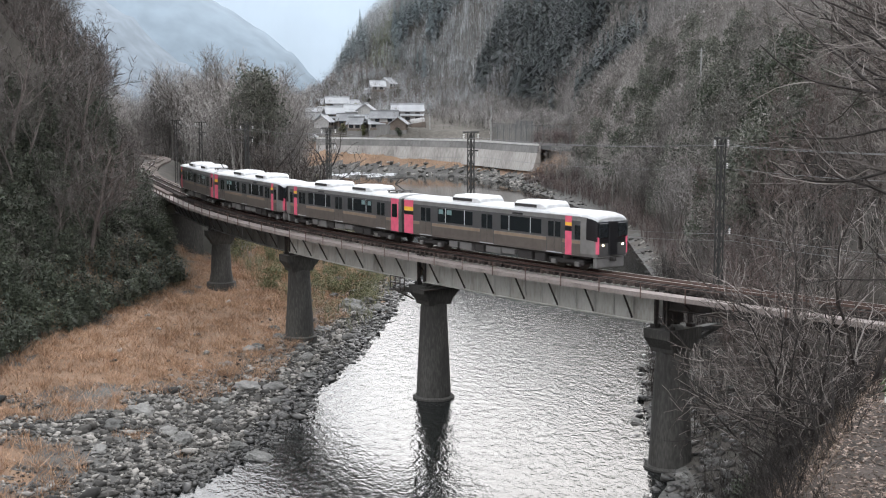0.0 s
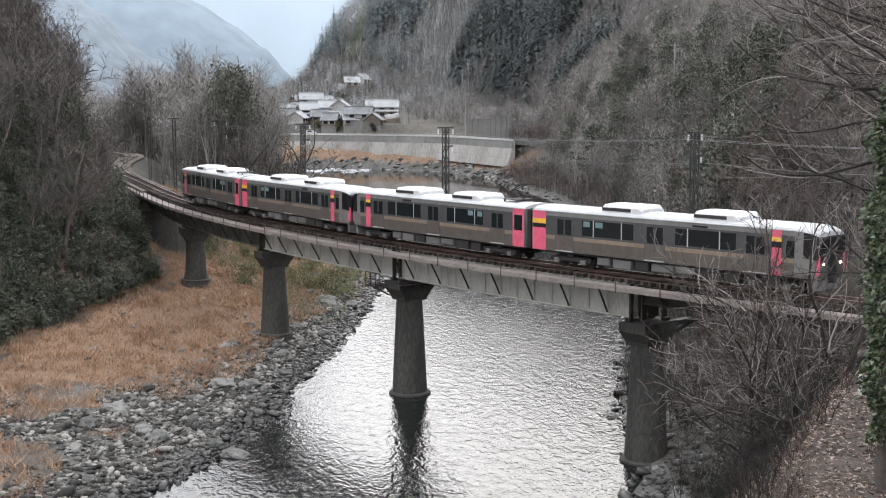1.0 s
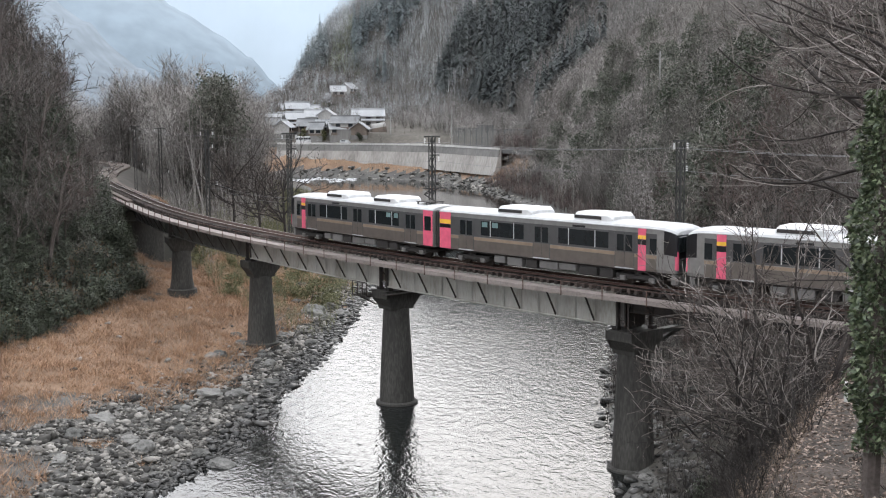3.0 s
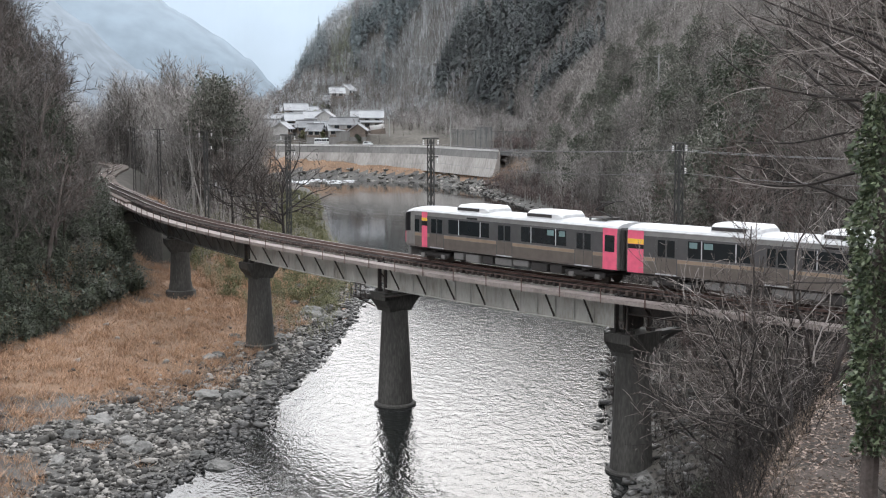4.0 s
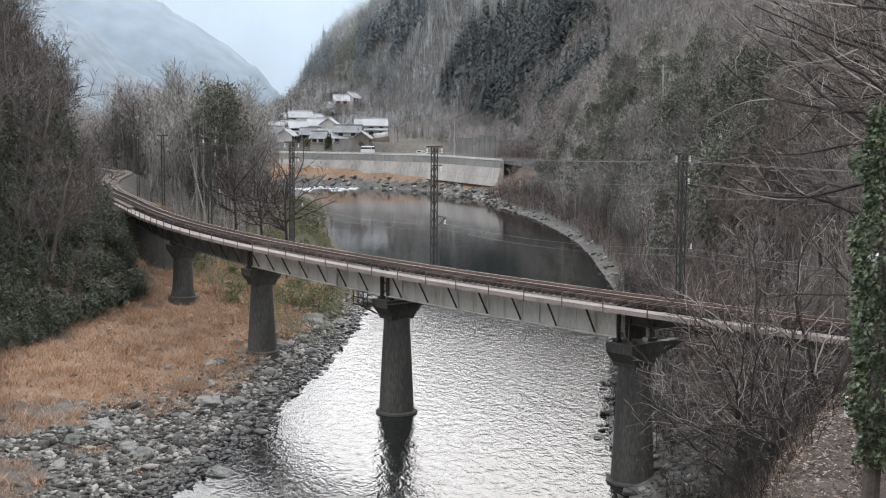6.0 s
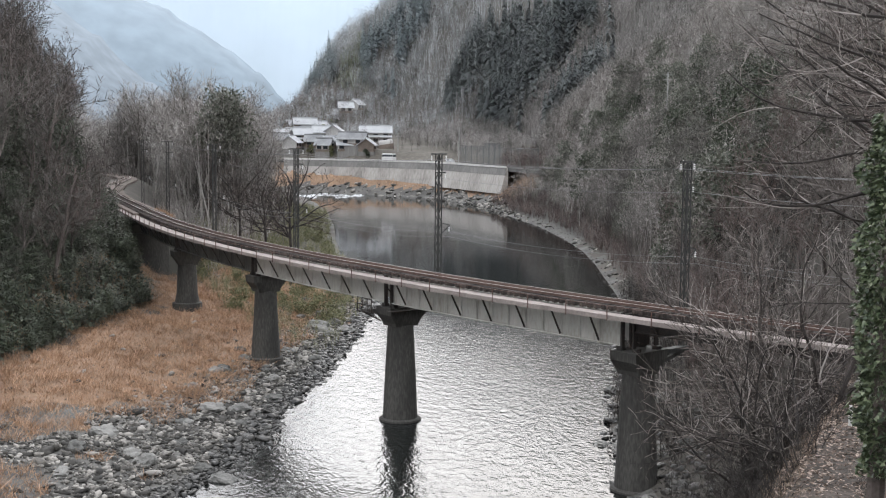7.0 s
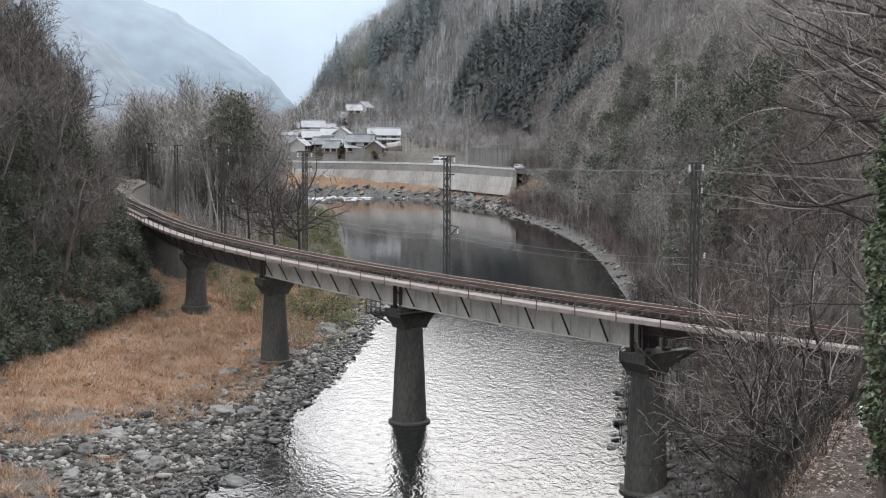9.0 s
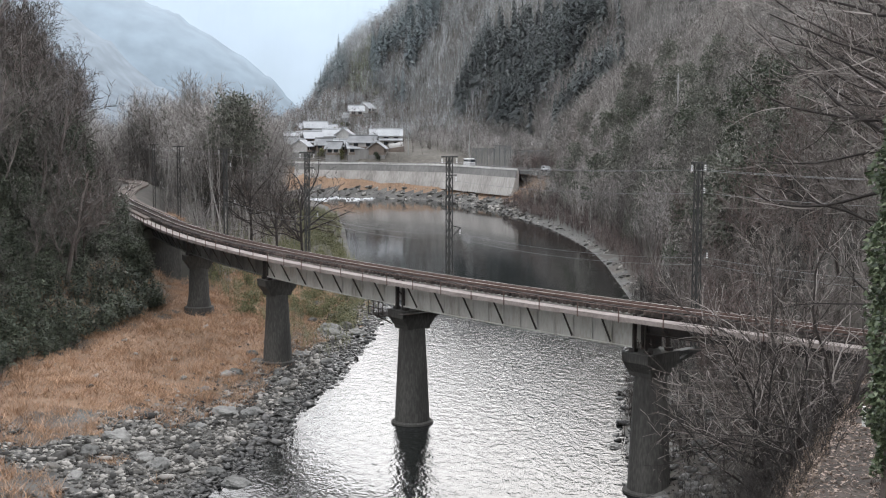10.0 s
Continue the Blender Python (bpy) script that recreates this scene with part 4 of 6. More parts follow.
def fanned_tree(seed, limbs, trunk, gap, curl, bend, thin, bark, shoots):
    """A tree from its limbs: start height, degrees above level, degrees round from the river side, length and girth."""
    r = random.Random(seed)
    wood, twigs = Twigs(), Twigs()
    if trunk:
        wood.tube([Vector((0, 0, -0.5)), Vector((0.05, 0.1, trunk * 0.4)), Vector((-0.1, 0, trunk * 0.75)), Vector((0.1, 0, trunk))], [0.2, 0.17, 0.13, 0.05], 8)
    for z, up, az, length, rad in limbs:
        u, a = math.radians(up), math.radians(az)
        d = Vector((-math.cos(u) * math.cos(a), math.cos(u) * math.sin(a), math.sin(u)))
        spray(r, wood, twigs, Vector((r.uniform(-0.12, 0.12), r.uniform(-0.12, 0.12), z)), d, length, rad, 0, gap, curl, bend, thin)
    return wood.mesh("trunk", bark), twigs.mesh("crown", shoots)


def riverside_trees():
    """Gnarled trees on the bank behind the masts, with crooked spreading limbs."""
    r = random.Random(88)
    for i, (x, y, tall) in enumerate(((-15.0, 156, 17.5), (-19.5, 168, 15.0), (-24.0, 176, 15.0))):
        limbs = [(tall * r.uniform(0.3, 0.6), 12 + 110 * (k + r.random()) / 9, r.uniform(-30, 30), tall * r.uniform(0.34, 0.52), 0.13) for k in range(9)]
        limbs += [(tall * 0.42, 168, 10, tall * 0.42, 0.11), (tall * 0.5, 150, -15, tall * 0.4, 0.1), (tall * 0.35, 5, 0, tall * 0.36, 0.1)]
        t = plant("gnarled_tree", fanned_tree(301 + i, limbs, tall * 0.7, (0.9, 0.7, 0.6), 0.26, 0.03, 0.022, DARK_BARK, DARK_TWIG), "gnarled leafless tree on the river bank", "tree", "gnarled bank trees")
        t.matrix_basis = pose(x, y, ground_z(x, y) - 0.2)


riverside_trees()


def near_trees():
    """The thicket below the path and the big tree whose limbs reach in over the slope."""
    r = random.Random(404)
    for i, (x, y, stems, tall) in enumerate(((13.0, 45.0, 7, 8.0), (14.7, 47.5, 6, 8.5), (15.9, 45.5, 5, 8.0), (15.7, 52.0, 5, 8.5), (12.7, 41.5, 4, 5.0))):
        limbs = [(-0.2, 38 + 105 * (k + r.random()) / stems, r.uniform(-35, 35), tall * r.uniform(0.75, 1.1), tall * r.uniform(0.008, 0.014)) for k in range(stems)]
        limbs += [(r.uniform(0.8, 2.0), r.uniform(8, 30), r.uniform(-30, 30), tall * r.uniform(0.55, 0.85), 0.04) for k in range(4)]
        t = plant("thicket_tree", fanned_tree(410 + i, limbs, 0, (0.75, 0.55, 0.5), 0.22, 0.012, 0.01, DARK_BARK, (PALE_TWIG, LIMB_TWIG)[i % 2]),
                  "many-stemmed leafless tree on the bank by the pier", "tree", "bank thicket")
        t.matrix_basis = pose(x, y, ground_z(x, y) - 0.2)
    fan = [(2.6, 3, 20, 5.4, 0.035), (4.6, 8, 10, 5.0, 0.04), (5.6, 5, -10, 5.6, 0.045), (6.9, 0, 25, 6.4, 0.05), (7.1, 5, -15, 6.8, 0.05), (7.3, 14, 5, 7.2, 0.06), (7.7, 24, -20, 7.0, 0.06),
           (8.1, 33, 15, 7.2, 0.06), (8.5, 43, 0, 7.0, 0.065), (8.9, 53, -15, 6.6, 0.06), (9.2, 64, 20, 6.0, 0.06), (9.6, 78, 0, 5.0, 0.05), (8.0, 20, 60, 6.0, 0.05), (9.0, 40, -50, 5.5, 0.05)]
    for i, (x, y, grow) in enumerate(((13.2, 28.0, 1.0), (17.2, 36.0, 1.2))):
        t = plant("overhanging_tree", fanned_tree(510 + i, [(z * grow, up, az, n * grow, 1.35 * g) for z, up, az, n, g in fan + [(z + 0.35, up + 9, az + 17, 0.9 * n, 0.8 * g) for z, up, az, n, g in fan[3:11]]], 12.0 * grow, (0.8, 0.48, 0.42), 0.24, 0.035, 0.0058, DARK_BARK, (PALE_TWIG, LIMB_TWIG)[i]),
                  "large leafless tree with long overhanging limbs", "tree", "overhanging trees")
        t.matrix_basis = pose(x, y, ground_z(x, y) - 0.2)
    shrub = [plant("bare_shrub", bare_tree_meshes(520 + i, 2.6, 5, fine=2, kids=(7, 9, 0, 0), twig=0.006, girth=0.008, lift=0.3, bark=DARK_BARK, crown_mat=SHADE_DARK_TWIG), "thin leafless shrub on the slope", "shrub", "slope shrubs") for i in range(2)]
    spots = scatter(150, 5, 24, 25, 60, lambda x, y: right_d(x, y) > 4 and outside(x, y) > 4 and abs(from_line(np.array([x]), np.array([y]), PATH)[0][0]) > 1.3, 0.7)
    put_all(shrub, spots, (0.6, 1.3))
    low = plant("evergreen_bush", leafy_meshes(540, 1.1, 0.8, 8, 130, 0.07, LEAF, 0.05), "small green bush on the leafy slope", "bush", "")
    low.matrix_basis = pose(13.0, 52.5, ground_z(13.0, 52.5) - 0.1) @ Matrix.Diagonal((1.7, 1.7, 1.7, 1))


near_trees()


# ---- far woods: one mesh of bare trees, one of cedars ----
def far_woods(name, spots, tall, kind, material, label, many=46, leaf=0.0, seed=5):
    """Many trees in one mesh: broom-shaped bare crowns on limbs, or pointed conifers with drooping sprays."""
    r = np.random.default_rng(seed)
    xy = np.array(spots)
    z = height(xy[:, 0], xy[:, 1])[:, None]
    n, k = len(xy), (many if kind == "bare" else 120)
    h = tall * r.uniform(0.6, 1.35, n)[:, None]
    az = r.uniform(0, 2 * np.pi, (n, k))
    if kind == "cedar":
        u = r.uniform(0.1, 1.0, (n, k)) ** 0.85
        reach = 0.2 * h * (1.05 - u) ** 0.8 * r.uniform(0.55, 1.25, (n, k))
        px, py, pz = np.repeat(xy[:, :1], k, 1), np.repeat(xy[:, 1:], k, 1), z + u * h
        qx, qy, qz = px + reach * np.cos(az), py + reach * np.sin(az), pz - reach * r.uniform(0.2, 0.9, (n, k))
        wide = 0.05 * h * (1.15 - u) * r.uniform(0.5, 1.1, (n, k))
    else:
        up = r.uniform(-0.55, 1.0, (n, k))
        flat = np.sqrt(1 - np.clip(up, -1, 1) ** 2)
        lean = r.uniform(-0.06, 0.06, (n, 2)) * h
        fill = r.uniform(0.55, 1.1, (n, k))
        crown = r.uniform(0.24, 0.36, (n, 1)) * h
        qx = xy[:, :1] + lean[:, :1] + crown * flat * np.cos(az) * fill
        qy = xy[:, 1:] + lean[:, 1:] + crown * flat * np.sin(az) * fill
        qz = z + 0.62 * h + 0.36 * h * up * fill if not leaf else z + 0.42 * h + 0.5 * h * up * fill
        # short twigs point out of the dome; a few are whole limbs from the trunk
        dx, dy, dz = qx - xy[:, :1], qy - xy[:, 1:], qz - z - 0.5 * h
        turn = r.normal(0, 0.05, (3, n, k)) * h
        part_ = r.uniform(0.2, 0.42, (n, k))
        px, py, pz = qx - dx * part_ + turn[0], qy - dy * part_ + turn[1], qz - 0.4 * dz * part_ + turn[2] * 0.5
        px[:, :6], py[:, :6], pz[:, :6] = xy[:, :1], xy[:, 1:], z + 0.25 * h
        pz[:, :2] = z - 0.2
        wide = np.maximum(np.minimum(0.0045 * h, 0.03), 0.00016 * xy[:, 1:]) * r.uniform(0.5, 1.5, (n, k)) + leaf * r.uniform(0.5, 1.5, (n, k))
        wide[:, :2] = 0.008 * h
    bx, by = -np.sin(az) * wide, np.cos(az) * wide
    tri = np.stack([np.stack([px - bx, py - by, pz], -1), np.stack([px + bx, py + by, pz], -1), np.stack([qx, qy, qz], -1)], 2).reshape(-1, 3)
    me = tri_mesh(name, tri, np.arange(len(tri)).reshape(-1, 3), material)
    return tagged(new(name, me), label, "forest", kind="stuff")


def mountain_spots(n, seed, test):
    r = np.random.default_rng(seed)
    y = r.uniform(170, 900, n * 3)
    foot = np.interp(y, FOOT_Y, FOOT_X)
    x = foot + r.random(n * 3) ** 1.4 * (70 + 0.28 * y)
    keep = (x < 0.42 * y + 15) & test(x, y)
    return list(zip(x[keep][:n].tolist(), y[keep][:n].tolist()))


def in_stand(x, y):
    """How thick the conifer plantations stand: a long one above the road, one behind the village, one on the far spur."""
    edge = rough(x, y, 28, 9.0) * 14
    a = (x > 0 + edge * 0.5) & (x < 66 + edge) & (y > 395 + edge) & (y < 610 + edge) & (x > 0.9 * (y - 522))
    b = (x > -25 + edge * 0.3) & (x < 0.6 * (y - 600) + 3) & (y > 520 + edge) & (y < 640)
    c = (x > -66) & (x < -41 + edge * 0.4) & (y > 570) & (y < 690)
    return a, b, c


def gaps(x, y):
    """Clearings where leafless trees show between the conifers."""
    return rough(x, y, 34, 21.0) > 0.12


far_woods("near_slope_woods", mountain_spots(9000, 41, lambda x, y: (y < 395) & (rough(x, y, 16, 13.0) > -0.2)), 9.0, "bare", MID_WOOD, "leafless woods on the lower mountainside", 90, seed=42)
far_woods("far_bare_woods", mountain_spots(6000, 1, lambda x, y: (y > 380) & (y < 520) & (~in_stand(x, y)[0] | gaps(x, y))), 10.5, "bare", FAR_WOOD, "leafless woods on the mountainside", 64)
far_woods("high_bare_woods", mountain_spots(5200, 3, lambda x, y: (y > 500) & (~(in_stand(x, y)[0] | in_stand(x, y)[1]) | gaps(x, y))), 12.0, "bare", HAZE_TINTED_WOOD, "distant leafless woods on the high ridge, haze in their colour", 64, seed=15)
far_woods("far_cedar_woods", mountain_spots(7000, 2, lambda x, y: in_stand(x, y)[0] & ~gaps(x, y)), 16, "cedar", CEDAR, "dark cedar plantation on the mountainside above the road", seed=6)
far_woods("far_cypress_woods", mountain_spots(5000, 4, lambda x, y: (in_stand(x, y)[1] & ~gaps(x, y)) | in_stand(x, y)[2]), 15, "cedar", HAZY_CEDAR, "cedar stands behind the village, haze put into their colour", seed=7)
far_woods("bamboo_grove", mountain_spots(4000, 6, lambda x, y: (x > -36) & (x < -21) & (y > 590) & (y < 660)), 9, "bare", FAR_BAMBOO, "yellow-green bamboo grove on the far slope", 70, 0.12, seed=8)


def valley_spots(n, seed):
    """Woods up the valley on the left, and trees about the village."""
    r = np.random.default_rng(seed)
    x, y = r.uniform(-330, -48, n), r.uniform(290, 760, n)
    k = (-from_line(x, y, LEFT_SHORE)[0] > 8) | (from_line(x, y, RIGHT_SHORE)[0] > 30)
    k &= (x > -0.42 * y - 10) & (x < -0.125 * y + 2)
    x2, y2 = r.uniform(-130, 60, 5200), r.uniform(428, 800, 5200)
    k2 = (from_line(x2, y2, RIGHT_SHORE)[0] > 20) & (r.random(5200) < np.where(y2 < 505, 0.3, 0.8)) & (x2 < 0.02 * (y2 - 430) + 25)
    return list(zip(np.r_[x[k], x2[k2]].tolist(), np.r_[y[k], y2[k2]].tolist()))


far_woods("valley_woods", valley_spots(3200, 3), 8.0, "bare", TWIG, "leafless woods up the valley and about the village", 40)


def box_spots(n, seed, x0, x1, y0, y1, test):
    r = np.random.default_rng(seed)
    x, y = r.uniform(x0, x1, n), r.uniform(y0, y1, n)
    k = test(x, y)
    return list(zip(x[k].tolist(), y[k].tolist()))


def off_track(x, y):
    return from_line(x, y, TRACK_PTS)[0]


def ldist(x, y):
    return -from_line(x, y, LEFT_SHORE)[0]


def rdist(x, y):
    return from_line(x, y, RIGHT_SHORE)[0]


far_woods("roadside_brush", box_spots(1500, 55, -4, 60, 392, 500, lambda x, y: (rdist(x, y) > 22) & (x > 0.35 * (470 - y) - 4)), 5.0, "bare", FAR_WOOD, "pale brush at the foot of the mountain by the road", 80, seed=56)
far_woods("village_slope_woods", box_spots(1700, 33, -80, 30, 488, 640, lambda x, y: (rough(x, y, 20, 2.0) > -0.25) & ((y > 520) | (np.abs(x + 43) > 9))), 6.0, "bare", HAZE_TINTED_WOOD, "orchard trees and brush behind the village, paled as haze", 60, 0.02, seed=34)
far_woods("slope_woods", box_spots(4200, 4, 24, 130, 118, 330, lambda x, y: (rdist(x, y) > 4) & (x < 0.42 * y + 12)), 7.5, "bare", MID_WOOD, "leafless brown woods on the slope above the pool", 110)
far_woods("shaded_brush", box_spots(3600, 28, 10, 42, 58, 155, lambda x, y: (rdist(x, y) > np.where(y > 80, -0.2, 2.2)) & (rdist(x, y) < 16) & (np.abs(off_track(x, y)) > 3.2) & (off_track(x, y) < 9)), 3.0, "bare", SHADE_DARK_TWIG, "tangled brush on the bank by the bridge, blackened as shade", 90, seed=31)
far_woods("road_end_brush", box_spots(420, 36, 22, 44, 318, 372, lambda x, y: (rdist(x, y) > 5) & (x > 45 - 0.45 * (y - 318))), 5.5, "bare", RED_TWIG, "brown brush at the end of the river wall", 100, seed=37)
far_woods("bank_brush", box_spots(9000, 8, 10, 45, 110, 345, lambda x, y: (rdist(x, y) > 1.8) & (rdist(x, y) < 9) & (np.abs(off_track(x, y)) > 4)), 2.6, "bare", RED_TWIG, "tangled brown brush along the wooded shore", 70)
far_woods("lineside_brush", box_spots(1100, 9, -80, -24, 195, 330, lambda x, y: (ldist(x, y) > 8) & (off_track(x, y) < -10.5) & (x > -0.235 * y) & (x < -0.1 * y - 4)), 17.5, "bare", MID_WOOD, "brown thicket between the line and the river", 330)
far_woods("valley_floor_woods", box_spots(1500, 51, -125, -40, 212, 420, lambda x, y: (np.abs(off_track(x, y)) > 6.5) & (x < -0.17 * y) & (ldist(x, y) > 4)), 14.0, "bare", MID_WOOD, "grey leafless woods on the valley floor behind the line", 130, seed=52)
far_woods("lineside_undergrowth", box_spots(1800, 19, -85, -20, 150, 330, lambda x, y: (ldist(x, y) > 8) & (off_track(x, y) < -6) & (x > -0.26 * y) & (x < -0.08 * y - 4)), 5.0, "bare", MID_WOOD, "grey-brown brush beneath the lineside trees", 80)
far_woods("hillside_brush", box_spots(2600, 10, -120, -22, 84, 215, lambda x, y: (ldist(x, y) > 24) & (off_track(x, y) > 4.5) & (x > -0.44 * y - 10)), 4.5, "bare", SHADY_TWIG, "brush under the trees of the valley side, darkened as shade", 70)
far_woods("bank_scrub", box_spots(5200, 12, -40, -3, 112, 310, lambda x, y: (ldist(x, y) > 0.8) & (ldist(x, y) < 24) & (off_track(x, y) < -4)), 1.7, "bare", BAMBOO, "olive green scrub and grass on the river bank", 70)
far_woods("undergrowth", box_spots(8000, 14, -75, -16, 82, 180, lambda x, y: (ldist(x, y) > 21.0) & (ldist(x, y) < 38) & (off_track(x, y) > 3.5)), 2.7, "bare", LEAF, "dense dark green undergrowth at the foot of the slope", 120, 0.07)

# ---- distance ----
def far_ridge(name, y, pts, colour, glow, soft, grain, haze_top):
    """A far hill as a long mass with an uneven crest; its glowing colour holds painted haze."""
    m, n, l, b = shader(name, 1.0)
    tex = n.new("ShaderNodeTexNoise")
    tex.inputs["Scale"].default_value, tex.inputs["Detail"].default_value = grain, 9
    co = n.new("ShaderNodeTexCoord")
    l.new(co.outputs["Object"], tex.inputs["Vector"])
    ramp = n.new("ShaderNodeValToRGB")
    ramp.color_ramp.elements[0].position, ramp.color_ramp.elements[1].position = 0.35, 0.68
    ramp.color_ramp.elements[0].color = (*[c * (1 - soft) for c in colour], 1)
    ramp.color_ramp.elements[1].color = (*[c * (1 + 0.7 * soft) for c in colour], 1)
    l.new(tex.outputs[0], ramp.inputs[0])
    # distance haze mixed into the glowing colour, paler towards the crest
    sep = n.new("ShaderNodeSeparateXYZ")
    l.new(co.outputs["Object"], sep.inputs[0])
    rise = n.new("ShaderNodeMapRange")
    rise.inputs[1].default_value, rise.inputs[2].default_value = 0.0, haze_top
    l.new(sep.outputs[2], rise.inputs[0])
    haze = n.new("ShaderNodeMix")
    haze.data_type = "RGBA"
    haze.inputs[7].default_value = (0.245, 0.29, 0.332, 1)
    l.new(rise.outputs[0], haze.inputs[0])
    l.new(ramp.outputs[0], haze.inputs[6])
    l.new(haze.outputs[2], b.inputs["Base Color"])
    l.new(haze.outputs[2], b.inputs["Emission Color"])
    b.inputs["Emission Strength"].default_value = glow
    xs = np.arange(pts[0][0], pts[-1][0], 7.0)
    top = np.interp(xs, [p[0] for p in pts], [p[1] for p in pts]) + rough(xs, xs * 0 + y, 30) * 5 + rough(xs, xs * 0 + y, 9) * 4
    v, f = [], []
    for x, t in zip(xs, top):
        for k in range(9):
            a = k / 8
            v.append((x, y + 260 * a + 3 * math.sin(x * 0.045 + a * 3.1 + y) * math.sin(math.pi * a), max(0.0, t) * math.sin(a * math.pi / 2) ** 0.8 - 30 * (1 - a)))
    for i in range(len(xs) - 1):
        for k in range(8):
            f.append((i * 9 + k, (i + 1) * 9 + k, (i + 1) * 9 + k + 1, i * 9 + k + 1))
    return tagged(new(name, mesh_of(name, v, f, m, True)), "far wooded mountain with painted, glowing haze", "mountain", kind="structure")


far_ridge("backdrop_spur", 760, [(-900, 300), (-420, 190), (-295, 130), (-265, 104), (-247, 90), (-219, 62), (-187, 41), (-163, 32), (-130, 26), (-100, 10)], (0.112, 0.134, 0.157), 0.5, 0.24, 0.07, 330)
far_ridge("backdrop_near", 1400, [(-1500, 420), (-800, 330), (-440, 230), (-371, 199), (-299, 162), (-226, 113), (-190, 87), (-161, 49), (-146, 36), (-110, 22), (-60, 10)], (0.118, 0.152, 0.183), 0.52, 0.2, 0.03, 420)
# backdrop_far also fills the open sky in the valley gap with pale glow.
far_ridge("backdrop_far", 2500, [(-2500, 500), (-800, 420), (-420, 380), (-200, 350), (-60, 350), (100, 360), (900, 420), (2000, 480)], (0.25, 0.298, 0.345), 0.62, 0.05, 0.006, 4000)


# ---- stones, boulders, dry grass ----
ICO = [(0, 0.53, 0.85), (0, -0.53, 0.85), (0, 0.53, -0.85), (0, -0.53, -0.85), (0.53, 0.85, 0), (-0.53, 0.85, 0), (0.53, -0.85, 0), (-0.53, -0.85, 0), (0.85, 0, 0.53), (-0.85, 0, 0.53), (0.85, 0, -0.53), (-0.85, 0, -0.53)]


def ico_faces():
    v = [Vector(p) for p in ICO]
    return [(a, b, c) for a in range(12) for b in range(a + 1, 12) for c in range(b + 1, 12)
            if max((v[a] - v[b]).length, (v[b] - v[c]).length, (v[a] - v[c]).length) < 1.2]


def outward(tri):
    a, b, c = (Vector(ICO[i]) for i in tri)
    return tri if (b - a).cross(c - a).dot(a + b + c) > 0 else (tri[0], tri[2], tri[1])


FACES = np.array([outward(t) for t in ico_faces()])


def stones(name, x, y, size, seed, label, material=None):
    """Angular, flattish cobbles lying on the ground."""
    r = np.random.default_rng(seed)
    n = len(x)
    base = np.array(ICO)[None] * r.uniform(0.55, 1.25, (n, 12, 1))
    base = base * (size[:, None] * np.stack([r.uniform(0.8, 1.6, n), r.uniform(0.65, 1.1, n), r.uniform(0.35, 0.75, n)], 1))[:, None, :]
    tilt = r.normal(0, 0.25, (n, 1))
    bz = base[..., 2] + base[..., 0] * tilt
    a = r.uniform(0, 6.28, n)
    c, s = np.cos(a)[:, None], np.sin(a)[:, None]
    px = base[..., 0] * c - base[..., 1] * s + x[:, None]
    py = base[..., 0] * s + base[..., 1] * c + y[:, None]
    pz = bz + (height(x, y) + size * 0.15)[:, None]
    v = np.stack([px, py, pz], -1).reshape(-1, 3)
    t = (FACES[None] + 12 * np.arange(n)[:, None, None]).reshape(-1, 3)
    return tagged(new(name, tri_mesh(name, v, t, material or STONE)), label, "stones", kind="stuff")


def strewn(n, x0, x1, y0, y1, seed, keep):
    r = np.random.default_rng(seed)
    x, y = r.uniform(x0, x1, n), r.uniform(y0, y1, n)
    k = keep(x, y, r.random(n))
    return x[k], y[k]


def patch(x, y):
    return rough(x, y, 9, 2.0)


def spit(x, y):
    """The stony patch that runs back into the terrace."""
    return 13.0 * np.exp(-((y - 77 - 0.3 * (x + 20)) / 6.5) ** 2) * np.clip(0.75 + 1.6 * rough(x, y, 5, 8.0), 0, 1.2)


def river_stones():
    r = np.random.default_rng(11)
    x, y = strewn(100000, -40, 0, 54, 160, 12, lambda x, y, u: (ldist(x, y) > -1.2) & (ldist(x, y) < 22) & (u < np.exp(-np.maximum(ldist(x, y) - 4.0 - 3.5 * patch(x, y) - spit(x, y), 0) / 1.6) + 0.004))
    size = 0.055 + 0.24 * r.random(len(x)) ** 5 + 0.06 * r.random(len(x)) + 0.3 * (r.random(len(x)) < 0.006)
    wet = ldist(x, y) + 0.8 * rough(x, y, 2.5, 4.0) < 1.7
    stones("river_stones", x[~wet], y[~wet], size[~wet], 13, "grey river stones along the gravel bar")
    stones("wet_stones", x[wet], y[wet], size[wet] * 1.15, 18, "dark wet stones at the water's edge", WET_STONE)
    x, y = strewn(5000, 8, 34, 56, 130, 14, lambda x, y, u: (rdist(x, y) > -1.0) & (rdist(x, y) < np.where(y > 84, 1.0, 5.5)))
    stones("bank_stones", x, y, 0.13 + 0.4 * r.random(len(x)) ** 3, 15, "dark stones below the wooded bank", WET_STONE)
    x, y = strewn(26000, -60, 36, 130, 436, 16, lambda x, y, u: ((rdist(x, y) > -1.5) & (rdist(x, y) < 2.2 + 4 * (y > 330)) & (u < 0.6)) | ((y > 388) & (rdist(x, y) > -14) & (rdist(x, y) < 0) & (x < 2) & (u < 0.35)))
    stones("far_bank_stones", x, y, np.where(y > 300, 0.25 + 0.9 * r.random(len(x)) ** 4, 0.14 + 0.45 * r.random(len(x)) ** 4), 17, "rocky shore along the upstream pool")


river_stones()


